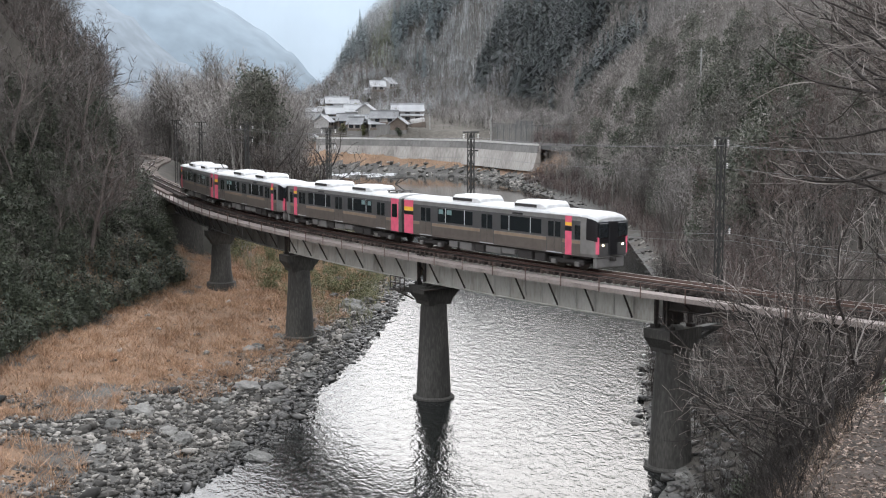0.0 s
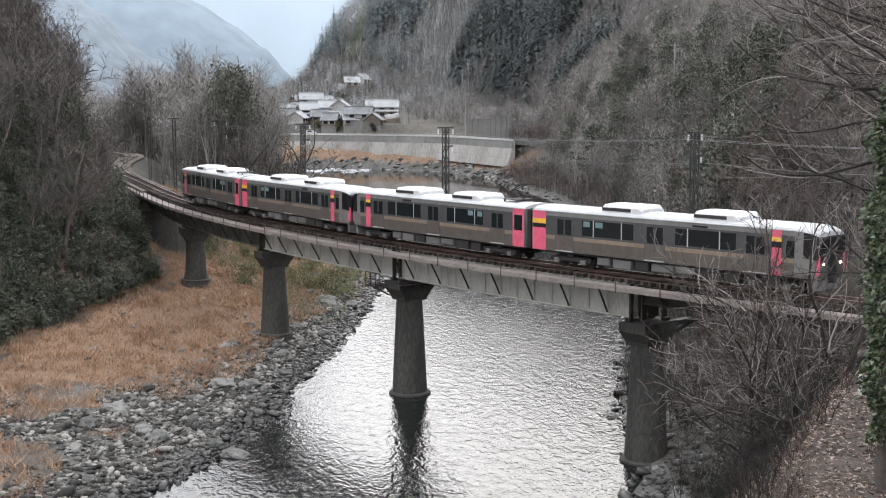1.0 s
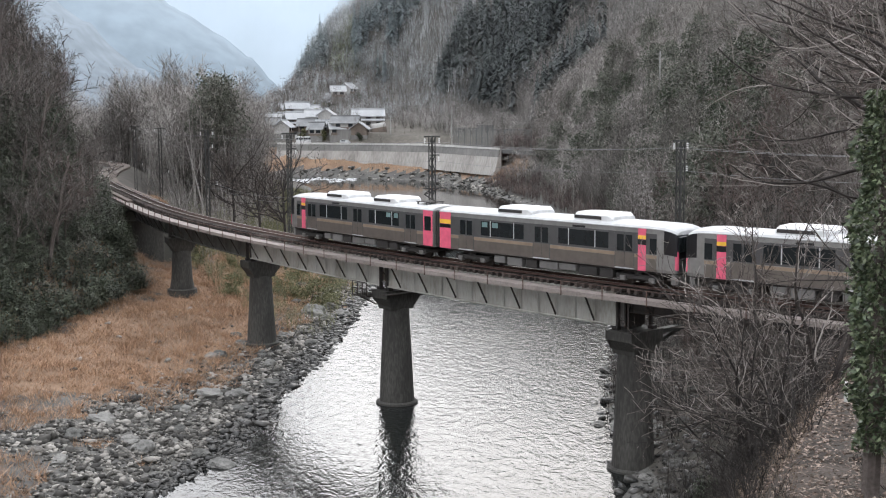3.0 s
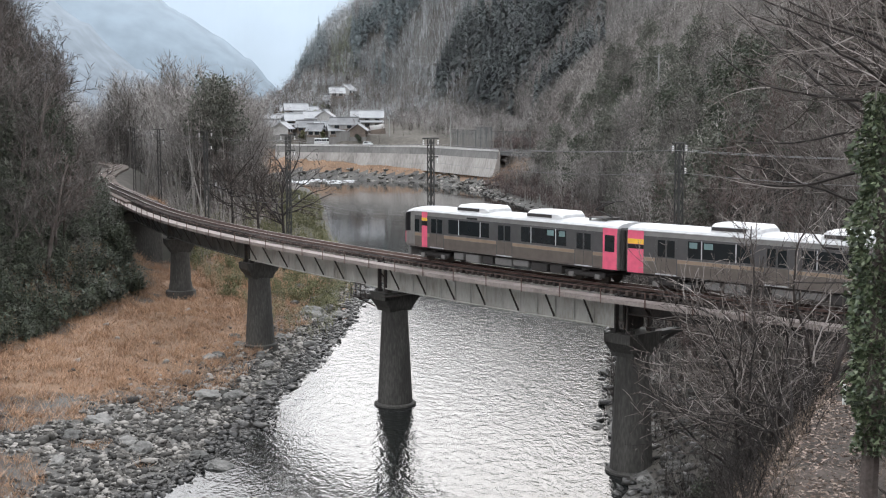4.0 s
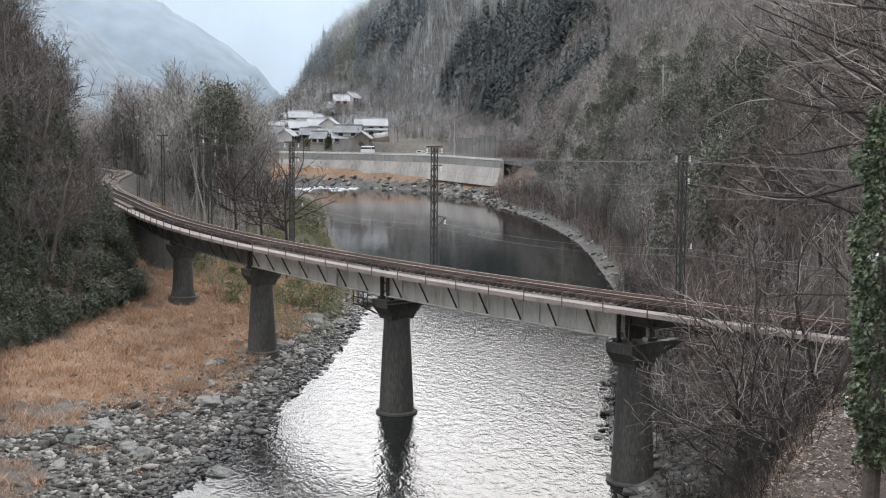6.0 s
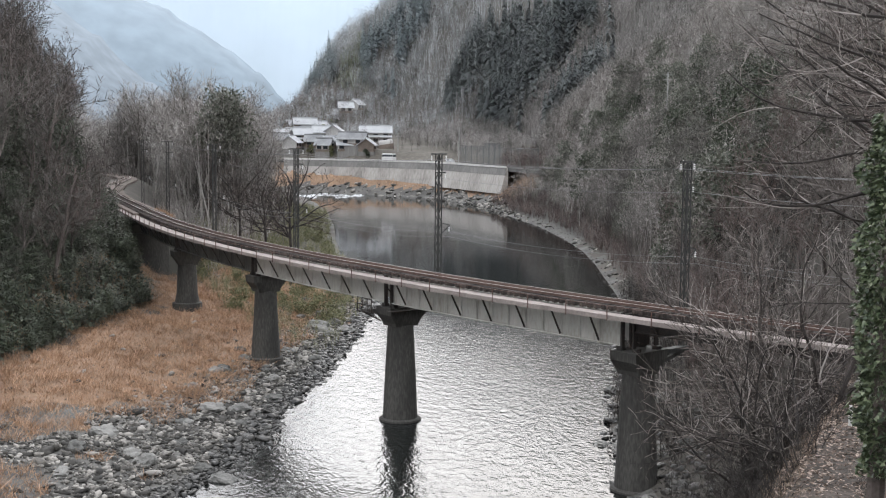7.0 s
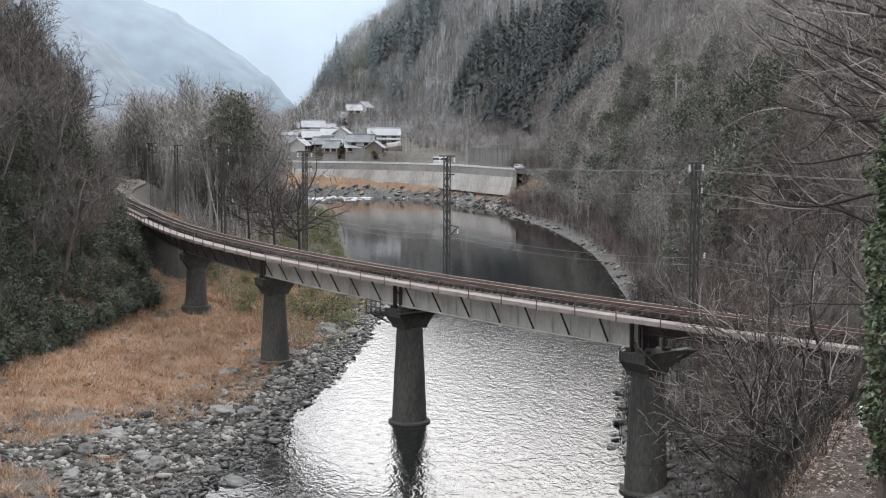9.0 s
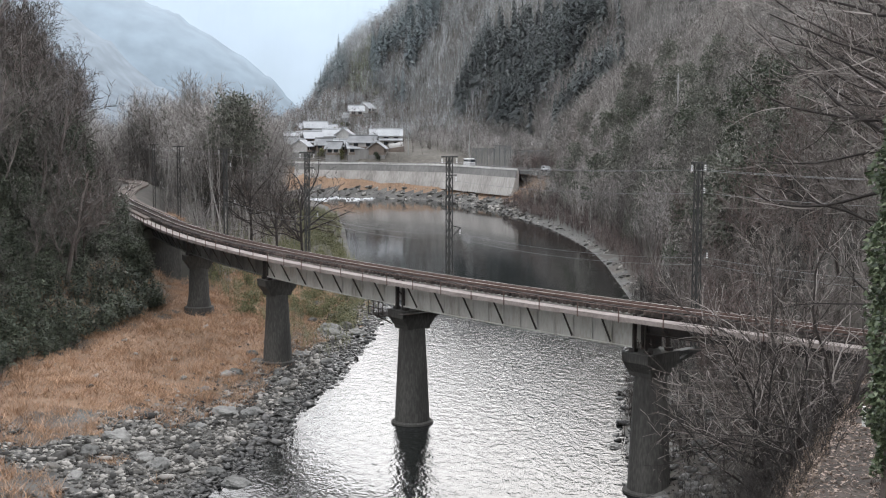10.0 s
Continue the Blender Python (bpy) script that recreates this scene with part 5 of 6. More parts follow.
def rapids():
    """White broken water where the river runs over rocks into the pool."""
    r = np.random.default_rng(61)
    n = 420
    x, y = r.uniform(-42, -16, n), r.uniform(388, 414, n)
    k = (rdist(x, y) < -1) & (ldist(x, y) < -0.5) & (rough(x, y, 6, 3.0) > 0.08)
    x, y = x[k], y[k]
    a = r.normal(0.35, 0.35, len(x))
    size, thin = r.uniform(0.5, 1.8, len(x)), r.uniform(0.1, 0.3, len(x))
    z = r.uniform(0.03, 0.12, len(x))
    p = np.stack([np.stack([x - np.cos(a) * size, y - np.sin(a) * size, 0 * z - 0.02], -1), np.stack([x + np.sin(a) * thin, y - np.cos(a) * thin, z], -1),
                  np.stack([x + np.cos(a) * size, y + np.sin(a) * size, 0 * z - 0.02], -1), np.stack([x - np.sin(a) * thin, y + np.cos(a) * thin, z * 2.5], -1)], 1).reshape(-1, 3)
    t = (np.array([[0, 1, 3], [1, 2, 3]])[None] + 4 * np.arange(len(x))[:, None, None]).reshape(-1, 3)
    foam = plain("white_foam", (0.5, 0.52, 0.53), 0.6)
    tagged(new("rapids", tri_mesh("rapids", p, t, foam)), "white broken water of shallow rapids among rocks", "rapids", kind="stuff")


rapids()


def boulder_mesh(seed):
    bm = bmesh.new()
    bmesh.ops.create_icosphere(bm, subdivisions=3, radius=1.0)
    for v in bm.verts:
        d = v.co.normalized()
        v.co *= 1 + 0.45 * noise.fractal(d * 1.1 + Vector((seed * 7.3, 0, 0)), 1.0, 2.0, 4)
        v.co.z *= 0.62
        v.co.x *= 1.25
    me = bpy.data.meshes.new("boulder")
    bm.to_mesh(me)
    bm.free()
    me.materials.append(ROCK)
    return me


def boulders():
    kinds = [boulder_mesh(i) for i in range(5)]
    r = random.Random(31)
    fixed = [(-11.0, 73.2, 0.75), (-12.6, 74.6, 0.6), (-19.5, 79.0, 0.75), (-14.2, 88.5, 0.9), (-12.3, 90.0, 0.8), (-10.4, 95.0, 0.6), (-8.9, 86.0, 0.3), (-7.0, 92.0, 0.28), (-9.5, 127.0, 1.3), (-8.0, 131.0, 0.9), (-16.0, 74.5, 0.7), (13.4, 72.0, 0.5), (10.6, 69.5, 0.35), (12.0, 75.5, 0.4), (13.0, 82.0, 0.6)]
    while len(fixed) < 60:
        x, y = r.uniform(-24, -2), r.uniform(68, 150)
        d = left_d(x, y)
        if -0.6 < d < 9:
            fixed.append((x, y, r.uniform(0.3, 0.65)))
    while len(fixed) < 85:
        x, y = r.uniform(10, 22), r.uniform(60, 110)
        if -0.5 < right_d(x, y) < 4.5:
            fixed.append((x, y, r.uniform(0.3, 0.8)))
    for x, y, size in fixed:
        ob = tagged(new("boulder", kinds[r.randrange(5)]), "rounded grey boulder on the river shore", "boulder", "shore boulders")
        ob.matrix_basis = pose(x, y, ground_z(x, y) + size * 0.12, r.uniform(-12, 12), r.uniform(-12, 12), r.uniform(0, 360)) @ Matrix.Diagonal((size, size, size, 1))


boulders()


def blades(name, x, y, tall, lean, wide, material, label, seed):
    r = np.random.default_rng(seed)
    n = len(x)
    z = height(x, y) - 0.05
    a = r.uniform(0, 6.28, n)
    dx, dy = np.cos(a) * wide, np.sin(a) * wide
    lx, ly = r.normal(0, lean, n) * tall, r.normal(0, lean, n) * tall
    v = np.stack([np.stack([x - dx, y - dy, z], -1), np.stack([x + dx, y + dy, z], -1), np.stack([x + lx, y + ly, z + tall], -1)], 1).reshape(-1, 3)
    return tagged(new(name, tri_mesh(name, v, np.arange(3 * n).reshape(-1, 3), material)), label, "grass", kind="stuff")


def grasses():
    r = np.random.default_rng(21)
    x, y = strewn(520000, -56, -5, 54, 170, 22, lambda x, y, u: (ldist(x, y) > 4.2 - 3 * patch(x, y) + 0.85 * spit(x, y)) & (ldist(x, y) < 27) & (u < np.clip(0.85 + 1.2 * rough(x, y, 3.0, 11.0), 0.4, 1)))
    lump = 0.3 + 1.0 * np.clip(rough(x, y, 1.3, 7.0) + 0.2, 0, 1)
    blades("dry_grass", x, y, lump * r.uniform(0.35, 1.0, len(x)), 0.75, r.uniform(0.01, 0.03, len(x)), STRAW, "straw-coloured dry grass on the river terrace", 23)
    x, y = strewn(30000, -60, 40, 330, 440, 24, lambda x, y, u: (rdist(x, y) > 5.5) & (rdist(x, y) < 11.5))
    blades("bank_grass", x, y, r.uniform(0.3, 0.9, len(x)), 0.3, 0.08, STRAW, "dry brown grass below the river wall", 25)
    x, y = strewn(34000, 4, 26, 22, 60, 26, lambda x, y, u: (rdist(x, y) > 4) & (np.abs(from_line(x, y, PATH)[0]) > 1.0))
    blades("slope_grass", x, y, r.uniform(0.12, 0.5, len(x)), 0.6, 0.012, DEAD_GRASS, "thin dead grass on the leafy slope", 27)


grasses()


def fallen_leaves():
    r = np.random.default_rng(41)
    x, y = strewn(110000, 4, 24, 20, 58, 42, lambda x, y, u: (np.abs(from_line(x, y, PATH)[0]) < 6) & (u < 0.9))
    z = height(x, y) + 0.015
    p = np.stack([x, y, z], -1)[:, None, :] + r.normal(0, 0.05, (len(x), 3, 3)) * [1, 1, 0.4]
    m = surface("dead_leaf", [(0.06, 0.041, 0.03), (0.15, 0.107, 0.083), (0.36, 0.285, 0.235)], 0.85, big=1, fine=5, bump=0, per="island", spread=0.6)
    tagged(new("fallen_leaves", tri_mesh("fallen_leaves", p.reshape(-1, 3), np.arange(3 * len(x)).reshape(-1, 3), m)), "dead brown leaves lying on the path and bank", "leaves", kind="stuff")


fallen_leaves()


def ivy_tree():
    r = random.Random(77)
    root = tagged(new("ivy_covered_tree"), "tree trunk thickly covered in green ivy", "tree")
    wood, leaves = Twigs(), Twigs()
    wood.tube([Vector((0, 0, -0.5)), Vector((0.1, 0, 4)), Vector((0.25, 0.1, 9.5))], [0.22, 0.18, 0.1], 8)
    for _ in range(9000):
        z = r.uniform(1.2, 9.2)
        a = r.uniform(0, 6.283)
        lump = 0.75 + 0.6 * noise.noise(Vector((math.cos(a) * 1.2, math.sin(a) * 1.2, z * 0.9)))
        rad = lump * (1.0 - 0.35 * abs(z - 5) / 4.5) * r.random() ** 0.25
        p = Vector((0.15 + math.cos(a) * rad, math.sin(a) * rad, z))
        d = Vector((math.cos(a), math.sin(a), r.uniform(-0.9, 0.2))) + wander(r, 0.8)
        leaves.blade(p, p + d.normalized() * r.uniform(0.08, 0.16), 0.055, r)
    part("trunk", wood.mesh("trunk", BARK), None, root)
    part("ivy", leaves.mesh("ivy", IVY), None, root, "glossy green ivy leaves")
    root.matrix_basis = pose(10.45, 27.2, ground_z(10.45, 27.2) - 0.1)


ivy_tree()


def marker_post(x, y):
    root = tagged(new("marker_post"), "short white painted post beside the path", "post", "path posts")
    m = plain("white_post_paint", (0.6, 0.6, 0.58), 0.6)
    part("shaft", block((-0.05, -0.05, -0.3), (0.05, 0.05, 0.6), 0.012), m, root)
    part("head", block((-0.055, -0.055, 0.6), (0.055, 0.055, 0.66), 0.015), m, root)
    root.matrix_basis = pose(x, y, ground_z(x, y))


marker_post(13.75, 38.0)


# ---- line poles and wires ----
LATTICE = surface("dark_galvanised_steel", [(0.025, 0.026, 0.026), (0.05, 0.05, 0.048), (0.09, 0.085, 0.08)], 0.7, 0.3, big=2, fine=12, bump=0.1)
PORCELAIN = plain("white_porcelain", (0.55, 0.55, 0.54), 0.25)
MAST_S = (181.0, 158.7, 135.2, 111.9, 87.0, 57.0, 31.5)
MAST_OFF, MAST_TOP = -3.65, 19.1


def mast(s, base):
    root = tagged(new("lattice_mast"), "dark steel lattice line mast with crossarm", "line mast", "line masts")
    root.matrix_basis = frame_at(s, MAST_OFF, 0)
    half = 0.165
    for sx in (-1, 1):
        for sy in (-1, 1):
            part("leg", block((sx * half - 0.035, sy * half - 0.035, base), (sx * half + 0.035, sy * half + 0.035, MAST_TOP), 0.006), LATTICE, root)
    n = round((MAST_TOP - base) / 0.62)
    dz = (MAST_TOP - base) / n
    for face in range(4):
        bm = bmesh.new()
        for i in range(n):
            a, b = (-half, half) if i % 2 else (half, -half)
            z0, z1 = base + i * dz, base + (i + 1) * dz
            e = half * (1 if face % 2 else -1)
            p, q = ((a, e, z0), (b, e, z1)) if face < 2 else ((e, a, z0), (e, b, z1))
            bar(bm, p, q, 0.035)
        tagged(part("lacing", bm, LATTICE, root), kind="stuff")
    part("crossarm", block((-0.05, -0.72, MAST_TOP), (0.05, 0.72, MAST_TOP + 0.1), 0.01), LATTICE, root)
    part("lower_arm", block((-0.04, -0.2, 17.75), (0.04, 0.66, 17.84), 0.01), LATTICE, root)
    bm = bmesh.new()
    bar(bm, (0, 0.16, 13.2), (0, 1.05, 13.9), 0.06)
    bar(bm, (0, 0.16, 14.1), (0, 1.05, 13.9), 0.06)
    part("side_bracket", bm, LATTICE, root)
    for y, z in ((-0.66, MAST_TOP), (0.66, MAST_TOP), (0.6, 17.75), (1.0, 13.85)):
        bm = bmesh.new()
        for k in range(3):
            bmesh.ops.create_cone(bm, cap_ends=True, segments=10, radius1=0.075, radius2=0.035, depth=0.08, matrix=Matrix.Translation((0, y, z - 0.12 - 0.12 * k)))
        part("insulator", bm, PORCELAIN, root, "white porcelain insulator")
    if base < 9:
        bm = bmesh.new()
        bar(bm, (0, -2.2, 8.05), (0, 0.3, 8.05), 0.5, 0.25)
        bar(bm, (0, -2.2, 7.4), (0, 0.1, 7.95), 0.2, 0.2)
        part("pier_bracket", bm, LATTICE, root)


for s in MAST_S:
    c = on_track(s, MAST_OFF)
    mast(s, 7.9 if ENDS[0] + 6 < s < ENDS[1] else ground_z(c.x, c.y) - 0.3)


def wire(points, sag, thick, material, label):
    v = Twigs()
    pts = []
    for a, b in zip(points[:-1], points[1:]):
        for i in range(10):
            t = i / 10
            pts.append(a.lerp(b, t) - Vector((0, 0, 4 * sag * t * (1 - t))))
    pts.append(points[-1])
    v.tube(pts, [thick] * len(pts), 4)
    tagged(new("overhead_wire", v.mesh("overhead_wire", material)), label, "wire", "overhead wires")


WIRE = plain("aluminium_wire", (0.25, 0.25, 0.255), 0.5, 0.4)
for off, z, sag in ((0.66, 18.75, 0.3), (-0.66, 18.75, 0.3), (-0.6, 17.35, 0.35), (-1.0, 13.45, 0.45), (-1.05, 13.05, 0.5)):
    wire([on_track(s, MAST_OFF + off, z) for s in (206, *MAST_S)], sag, 0.015, WIRE, "thin grey overhead line along the railway")


# ---- the far bank: river wall, road, fence, village ----
WALL_LINE = [(38, 326), (27, 354), (20, 371), (14, 388), (7, 404), (-5, 415), (-17, 424), (-32, 430), (-48, 436), (-65, 441), (-85, 446)]
WALL_TOP = 10.7


def along_wall(d):
    """A point d metres along the wall's line and its direction."""
    for a, b in zip(WALL_LINE[:-1], WALL_LINE[1:]):
        a, b = Vector(a), Vector(b)
        n = (b - a).length
        if d <= n:
            return a + (b - a) * (d / n), (b - a).normalized()
        d -= n
    return b + (b - a).normalized() * d, (b - a).normalized()


def river_wall():
    root = tagged(new("river_wall"), "pale stained concrete river wall carrying a road", "retaining wall", kind="structure")
    d = 30.0
    while d < 140:
        (p, u), (q, w) = along_wall(d), along_wall(d + 5.92)
        n0, n1 = Vector((u.y, -u.x)) * -1, Vector((w.y, -w.x)) * -1
        v = []
        for (c, n) in ((p, n0), (q, n1)):
            f, g = c + n * 1.9, c - n * 0.5
            v += [(f.x, f.y, 3.4), (c.x, c.y, WALL_TOP), (g.x, g.y, WALL_TOP), (g.x, g.y, 3.4)]
        fs = [(0, 1, 5, 4), (1, 2, 6, 5), (2, 3, 7, 6), (0, 3, 2, 1), (4, 5, 6, 7), (0, 4, 7, 3)]
        part("wall_panel", mesh_of("wall_panel", v, fs, PALE_CONCRETE), None, root)
        # A darker band over the top two metres of each panel.
        v = []
        for (c, n) in ((p, n0), (q, n1)):
            f, g = c + n * 0.62, c + n * 0.02
            v += [(f.x, f.y, WALL_TOP - 2.1), (g.x, g.y, WALL_TOP + 0.0), (c.x, c.y, WALL_TOP + 0.0), (c.x, c.y, WALL_TOP - 2.1)]
        part("upper_course", mesh_of("upper_course", v, fs, DARK_CONCRETE), None, root, "darker band at the top of the wall")
        c0, c1 = p + n0 * 0.05, q + n1 * 0.05
        bm = bmesh.new()
        bar(bm, (c0.x, c0.y, WALL_TOP + 0.3), (c1.x, c1.y, WALL_TOP + 0.3), 0.3, 0.6)
        part("parapet", bm, plain_white, root, "pale parapet")
        d += 6.0


plain_white = surface("pale_parapet", [(0.36, 0.35, 0.33), (0.5, 0.49, 0.47), (0.6, 0.59, 0.57)], 0.85, big=0.3, fine=3, bump=0.1)
river_wall()


def road():
    v, f = [], []
    for i in range(40):
        p, u = along_wall(i * 3.8)
        n = Vector((u.y, -u.x))
        for o in (0.6, 6.6):
            c = p + n * o
            v.append((c.x, c.y, WALL_TOP + 0.02))
            v.append((c.x, c.y, WALL_TOP - 1.0))
    for i in range(39):
        a = 4 * i
        f += [(a, a + 4, a + 6, a + 2), (a + 2, a + 6, a + 7, a + 3), (a, a + 1, a + 5, a + 4)]
    m = surface("old_asphalt", [(0.05, 0.05, 0.05), (0.08, 0.08, 0.078), (0.12, 0.118, 0.115)], 0.9, big=0.3, fine=5, bump=0.2)
    tagged(new("road", mesh_of("road", v, f, m)), "narrow grey asphalt road above the river wall", "road", kind="structure")


road()


def rock_fence():
    root = tagged(new("rockfall_fence"), "tall grey steel rockfall fence beside the road", "fence")
    m = plain("grey_fence_steel", (0.16, 0.165, 0.165), 0.6, 0.5)
    d = 26.0
    k = 0
    while d < 80:
        p, u = along_wall(d)
        q, w = along_wall(d + 4.2)
        n = Vector((u.y, -u.x)) * 8.0
        a, b = p + n, q + n
        h = 5.6 if k < 6 else 5.6 + (1.2 if k < 9 else 0.2)
        bm = bmesh.new()
        bar(bm, (a.x, a.y, WALL_TOP - 0.4), (a.x, a.y, WALL_TOP + h), 0.22)
        part("post", bm, m, root)
        for i in range(1, 9):
            c = a.lerp(b, i / 9)
            bm = bmesh.new()
            bar(bm, (c.x, c.y, WALL_TOP + 0.1), (c.x, c.y, WALL_TOP + h - 0.2), 0.1)
            part("slat", bm, m, root)
        bm = bmesh.new()
        bar(bm, (a.x, a.y, WALL_TOP + h - 0.1), (b.x, b.y, WALL_TOP + h - 0.1), 0.16)
        part("top_rail", bm, m, root)
        d += 4.2
        k += 1


rock_fence()

TILE_GREY = surface("grey_roof_tiles", [(0.22, 0.23, 0.24), (0.34, 0.35, 0.36), (0.46, 0.47, 0.48)], 0.6, big=0.3, fine=4, bump=0.2)
TILE_DARK = surface("dark_roof_tiles", [(0.1, 0.105, 0.11), (0.17, 0.175, 0.18), (0.26, 0.265, 0.27)], 0.6, big=0.3, fine=4, bump=0.2)
PLASTER = surface("grey_white_plaster", [(0.26, 0.255, 0.245), (0.37, 0.36, 0.345), (0.47, 0.46, 0.44)], 0.9, big=0.3, fine=3, bump=0.1)
BROWN_WALL = surface("brown_board_wall", [(0.09, 0.07, 0.06), (0.15, 0.12, 0.1), (0.22, 0.18, 0.15)], 0.9, big=0.3, fine=4, bump=0.1)
HOUSE_GLASS = plain("house_glass", (0.03, 0.035, 0.04), 0.1)


def house(x, y, z, wide, deep, eaves, rise, turn, wall, tile, label, low=True):
    """A Japanese house: plinth, wall, tiled gable roof with ridge, windows, and a lean-to roof."""
    root = tagged(new("house"), label, "house", "village houses")
    root.matrix_basis = pose(x, y, z, 0, 0, turn)
    a, b = wide / 2, deep / 2
    part("plinth", block((-a - 0.3, -b - 0.3, -3.5), (a + 0.3, b + 0.3, 0.05)), DARK_CONCRETE, root, "grey stone plinth")
    bm = block((-a, -b, 0.05), (a, b, eaves))
    for s in (-1, 1):
        t = [bm.verts.new((s * a, -b, eaves)), bm.verts.new((s * a, b, eaves)), bm.verts.new((s * a, 0, eaves + rise * 0.95))]
        bm.faces.new(t)
    part("wall", bm, wall, root)
    for q in (-1, 1):
        part("board_skirt", block((-a - 0.04, q * (b + 0.03) - 0.03, 0.06), (a + 0.04, q * (b + 0.03) + 0.03, 0.85)), BROWN_WALL, root, "dark boarded skirt")
    ov = 0.8
    for s in (-1, 1):
        drop = rise * ov / b
        v = [(-a - ov, s * (b + ov), eaves - drop), (a + ov, s * (b + ov), eaves - drop), (a + ov, 0, eaves + rise), (-a - ov, 0, eaves + rise)]
        v += [(p[0], p[1], p[2] + 0.22) for p in v]
        f = [(0, 1, 2, 3), (7, 6, 5, 4), (0, 4, 5, 1), (1, 5, 6, 2), (2, 6, 7, 3), (3, 7, 4, 0)]
        part("roof", mesh_of("roof", v, f, tile), None, root)
    part("ridge", block((-a - ov, -0.25, eaves + rise + 0.1), (a + ov, 0.25, eaves + rise + 0.55), 0.06), tile, root)
    for lvl in ([0.9] if eaves < 4 else [0.9, eaves - 2.0]):
        k = max(2, int(wide / 3))
        for i in range(k):
            c = -a + wide * (i + 0.5) / k
            win = part("window", block((c - 0.85, -b - 0.06, lvl), (c + 0.85, -b + 0.05, lvl + 1.25), 0.02), BROWN_WALL, root, "dark window frame")
            part("pane", block((c - 0.75, -b - 0.075, lvl + 0.1), (c + 0.75, -b - 0.062, lvl + 1.15)), HOUSE_GLASS, win)
    if low and eaves > 4:
        v = [(-a - 0.6, -b - 1.7, 2.5), (a + 0.6, -b - 1.7, 2.5), (a + 0.6, -b - 0.08, 3.15), (-a - 0.6, -b - 0.08, 3.15)]
        v += [(p[0], p[1], p[2] + 0.18) for p in v]
        part("lean_to_roof", mesh_of("lean_to_roof", v, [(0, 1, 2, 3), (7, 6, 5, 4), (0, 4, 5, 1), (1, 5, 6, 2), (2, 6, 7, 3), (3, 7, 4, 0)], tile), None, root)
    return root


# distance, sideways ratio, base height, width, storeys, turn, wall, roof
VILLAGE = (
    (455, -0.0285, 16.0, 11.5, 2, 4, PLASTER, TILE_GREY), (440, -0.0465, 15.6, 9.5, 1, -6, PLASTER, TILE_DARK), (446, -0.0600, 14.2, 8.5, 1, 12, BROWN_WALL, TILE_GREY),
    (450, -0.0610, 16.2, 5.5, 2, 82, PLASTER, TILE_GREY), (465, -0.0715, 15.8, 6.0, 2, 5, PLASTER, TILE_GREY), (470, -0.0800, 15.8, 6.0, 2, -8, PLASTER, TILE_DARK),
    (505, -0.0845, 19.0, 9.0, 2, 10, BROWN_WALL, TILE_GREY), (475, -0.1060, 16.6, 8.5, 1, 0, PLASTER, TILE_GREY), (450, -0.1080, 15.0, 9.0, 1, 20, BROWN_WALL, TILE_DARK),
    (545, -0.0520, 28.4, 6.0, 1, 8, PLASTER, TILE_GREY), (560, -0.0440, 30.0, 5.5, 1, 60, PLASTER, TILE_GREY), (530, -0.0935, 20.5, 7.5, 1, 40, BROWN_WALL, TILE_GREY),
    (550, -0.0560, 25.5, 5.5, 1, -15, PLASTER, TILE_DARK), (490, -0.0965, 17.0, 7.0, 1, 70, PLASTER, TILE_GREY), (450, -0.0770, 14.6, 6.0, 1, -4, BROWN_WALL, TILE_DARK),
    (520, -0.0735, 20.0, 7.0, 1, 30, PLASTER, TILE_GREY), (438, -0.0350, 13.6, 4.5, 1, 80, BROWN_WALL, TILE_GREY), (440, -0.0535, 13.6, 5.0, 1, 10, PLASTER, TILE_GREY), (442, -0.0690, 13.4, 5.0, 1, -12, PLASTER, TILE_DARK),
    (455, -0.0870, 15.0, 6.0, 2, 15, BROWN_WALL, TILE_GREY), (446, -0.0950, 14.2, 5.5, 1, 75, PLASTER, TILE_GREY),
    (500, -0.1180, 16.0, 8.0, 1, -10, BROWN_WALL, TILE_GREY),
)
for d, k, z, w, st_, turn, wall, tile in VILLAGE:
    text = ("two-storey" if st_ == 2 else "low") + (" white plaster" if wall is PLASTER else " brown boarded") + " house with " + ("pale grey" if tile is TILE_GREY else "dark") + " tiled roof"
    house(k * d, d, z, 0.92 * w, 5.4, 4.6 if st_ == 2 else 2.6, 1.9, turn, wall, tile, text)


def shed(x, y, z):
    """A long pale arched plastic greenhouse."""
    root = tagged(new("greenhouse"), "long pale plastic tunnel greenhouse by the road", "greenhouse")
    root.matrix_basis = pose(x, y, z, 0, -9, 14)
    v, f = [], []
    for i in range(2):
        for k in range(9):
            a = math.pi * k / 8
            v.append((-2.6 + 5.2 * i, -1.4 * math.cos(a), 1.5 * math.sin(a)))
    f.append((0, 9, 17, 8))
    for k in range(8):
        f.append((k, k + 1, 10 + k, 9 + k))
    f += [tuple(range(9)), tuple(range(17, 8, -1))]
    part("footing", block((-2.7, -1.5, -2.2), (2.7, 1.5, 0.0), 0.04), BROWN_WALL, root)
    part("cover", mesh_of("cover", v, f, PLASTER), None, root)
    for i in range(4):
        bm = bmesh.new()
        for k in range(8):
            a, b = math.pi * k / 8, math.pi * (k + 1) / 8
            x0 = -2.4 + 1.6 * i
            bar(bm, (x0, -1.42 * math.cos(a), 1.52 * math.sin(a)), (x0, -1.42 * math.cos(b), 1.52 * math.sin(b)), 0.06)
        part("hoop", bm, TILE_GREY, root)


shed(-9.2, 446, ground_z(-9.2, 446) + 1.6)


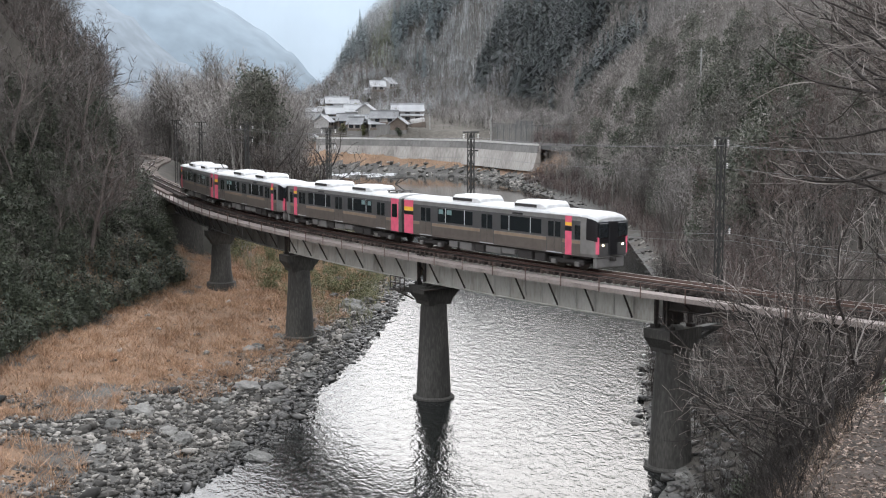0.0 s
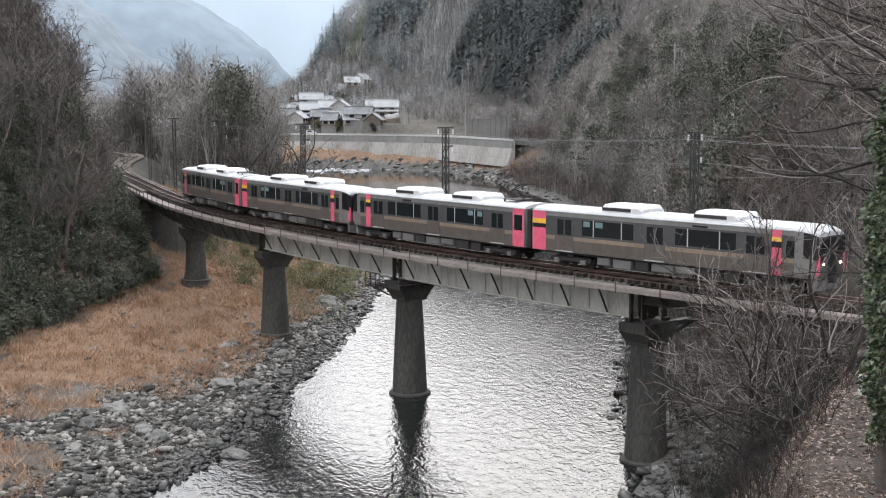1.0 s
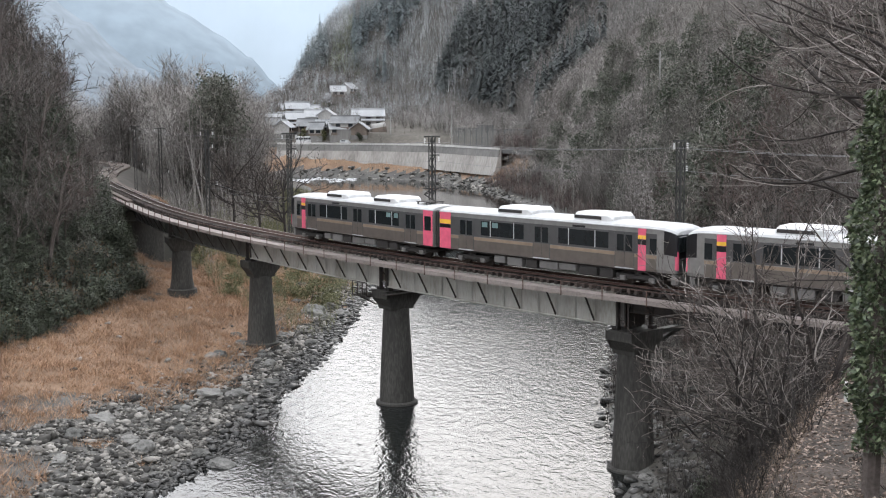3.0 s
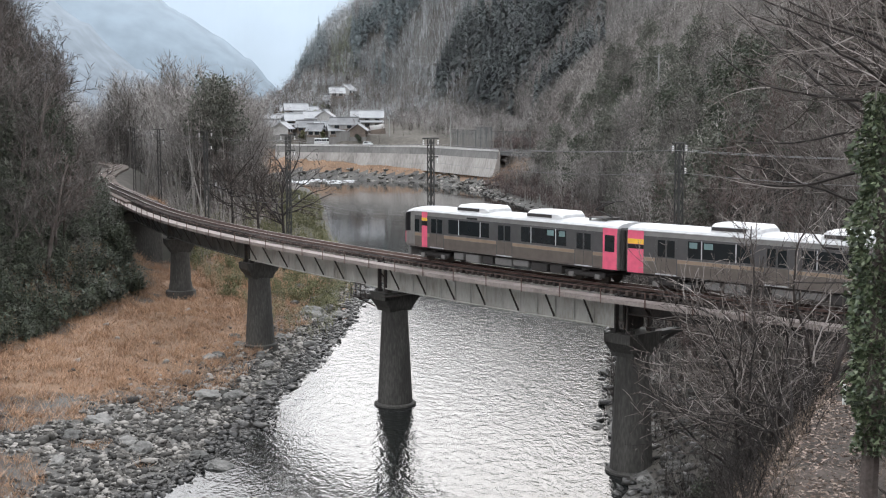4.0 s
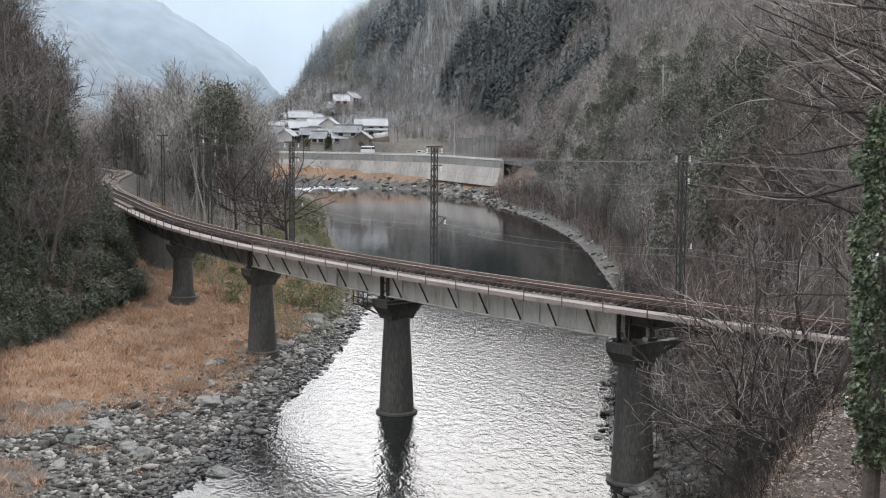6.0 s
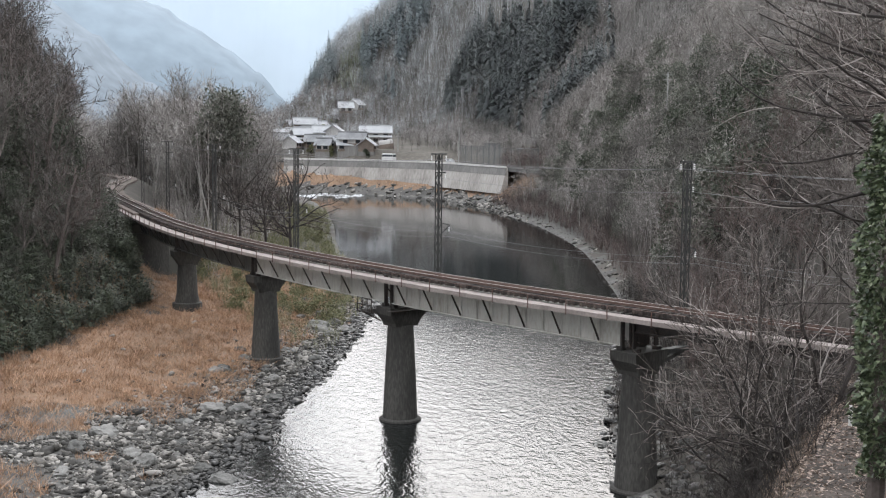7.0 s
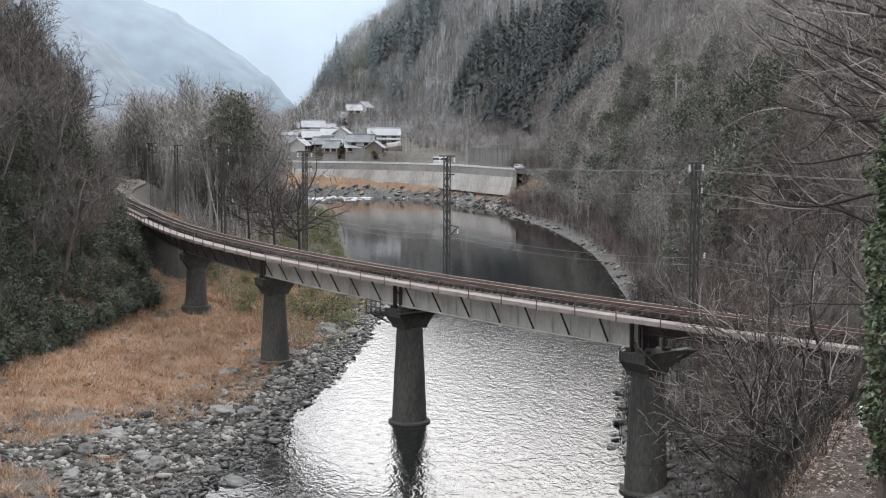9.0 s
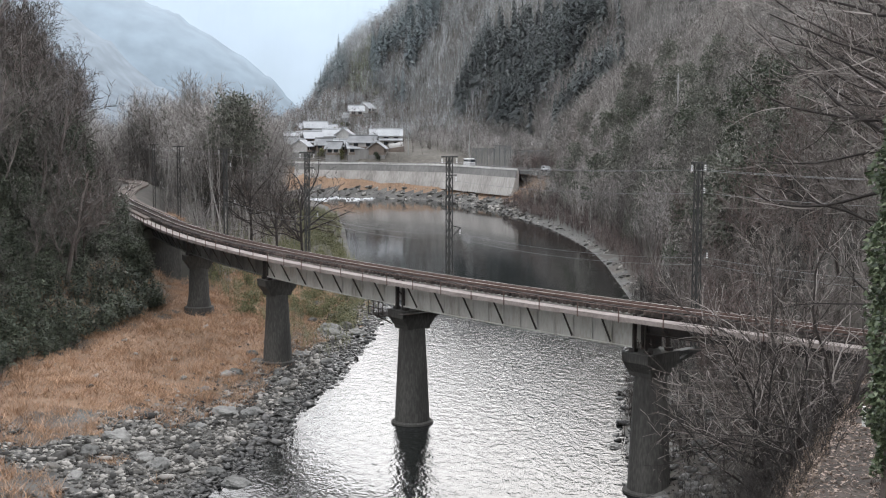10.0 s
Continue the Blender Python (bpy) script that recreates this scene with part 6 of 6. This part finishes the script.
def gardens():
    """Clipped evergreens and small fruit trees between the houses."""
    kinds = [plant("garden_bush", leafy_meshes(140 + i, 2.6, 1.6, 10, 90, 0.3, m, 0.05), "round clipped evergreen in a village garden", "bush", "garden bushes") for i, m in enumerate((SAGE, LEAF, BAMBOO))]
    spots = [(k * d + rng.uniform(-7, 7), d - rng.uniform(4.5, 8)) for d, k, *_ in VILLAGE for _ in range(2)]
    put_all(kinds, [p for p in spots if right_d(*p) > 21], (0.6, 1.3))


gardens()


def utility_pole(x, y, base, top):
    root = tagged(new("utility_pole"), "thin grey concrete utility pole with short crossarm", "utility pole", "utility poles")
    v = Twigs()
    v.tube([Vector((0, 0, base - 1)), Vector((0, 0, top))], [0.2, 0.13], 8)
    m = plain("pole_concrete", (0.3, 0.3, 0.29), 0.9)
    part("shaft", v.mesh("shaft", m), None, root)
    for k in range(2):
        part("crossarm", block((-0.9, -0.05, top - 0.6 - 0.9 * k), (0.9, 0.05, top - 0.5 - 0.9 * k), 0.01), m, root)
    root.matrix_basis = pose(x, y, 0)


utility_pole(15.3, 402, WALL_TOP, 22.4)
utility_pole(-4.6, 437, 12.6, 20.5)
utility_pole(-29.0, 444, 12.8, 21.5)
utility_pole(51.0, 250, ground_z(51, 250), 33.0)


# ---- a white minibus and a small car on the far road ----
VAN_PAINT = plain("white_van_paint", (0.52, 0.52, 0.52), 0.35)
CAR_PAINT = plain("silver_car_paint", (0.45, 0.46, 0.47), 0.3, 0.2)


def wheels(root, xs, half, rad):
    for s in (-1, 1):
        for x in xs:
            bm = bmesh.new()
            bmesh.ops.create_cone(bm, cap_ends=True, segments=16, radius1=rad, radius2=rad, depth=0.2, matrix=Matrix.Translation((x, s * half, rad)) @ Matrix.Rotation(math.pi / 2, 4, "X"))
            part("wheel", bm, BLACK, root)


def minibus():
    root = tagged(new("minibus"), "white minibus driving along the far road", "minibus")
    part("body", block((-2.4, -0.95, 0.35), (2.4, 0.95, 1.5), 0.12), VAN_PAINT, root)
    part("cabin", block((-2.35, -0.9, 1.45), (2.25, 0.9, 2.6), 0.16), VAN_PAINT, root)
    part("windscreen", block((2.21, -0.78, 1.5), (2.28, 0.78, 2.3), 0.02), HOUSE_GLASS, root)
    for s in (-1, 1):
        for k in range(5):
            part("side_window", block((-2.2 + 0.87 * k, s * 0.9 - 0.02, 1.58), (-1.42 + 0.87 * k, s * 0.9 + 0.02, 2.26), 0.02), HOUSE_GLASS, root)
    wheels(root, (-1.45, 1.45), 0.84, 0.36)
    return root


def small_car():
    root = tagged(new("small_car"), "small pale hatchback driving along the far road", "car")
    part("body", block((-1.8, -0.75, 0.3), (1.8, 0.75, 0.95), 0.14), CAR_PAINT, root)
    v, f = loft([(-0.72, 0.92), (-0.6, 1.5), (0.6, 1.5), (0.72, 0.92)], [(-1.6, 1, 0), (-1.25, 0.98, 0), (0.5, 0.98, 0), (1.05, 0.9, 0.0)])
    part("cabin", mesh_of("cabin", v, f, CAR_PAINT), None, root)
    for s in (-1, 1):
        part("side_window", block((-1.2, s * 0.68 - 0.02, 1.0), (0.5, s * 0.68 + 0.02, 1.38), 0.02), HOUSE_GLASS, root)
    wheels(root, (-1.15, 1.15), 0.66, 0.29)
    return root


BUS, CAR_ = minibus(), small_car()


def road_pose(d):
    p, u = along_wall(d)
    c = p + Vector((u.y, -u.x)) * 2.6
    return Matrix.Translation((c.x, c.y, WALL_TOP + 0.03)) @ Matrix.Rotation(math.atan2(-u.y, -u.x), 4, "Z")


# ---- what moves ----
def motions():
    for i, c in enumerate(CARS):
        walk(c, [(t / 2, car_pose(JOINT + 10 - 20 * i + SPEED * t / 2 + 0.7 * max(0, t / 2 - 4.5))) for t in range(21)])
    walk(BUS, [(t, road_pose(d)) for t, d in ((0, 160.3), (2.5, 139.0), (4.8, 121.4), (5.6, 115.2), (6.8, 107.0), (7.4, 101.3), (8, 95.8), (8.4, 91.7), (8.8, 88.8), (9.2, 84.0), (9.6, 75.5), (10, 70.1))])
    walk(CAR_, [(t, road_pose(d)) for t, d in ((0, 146.6), (2.5, 124.0), (4.0, 110.7), (4.8, 102.0), (5.6, 93.2), (7.1, 73.8), (7.4, 66.2), (8.0, 53.0), (8.4, 43.9), (10, 17.1))])


motions()
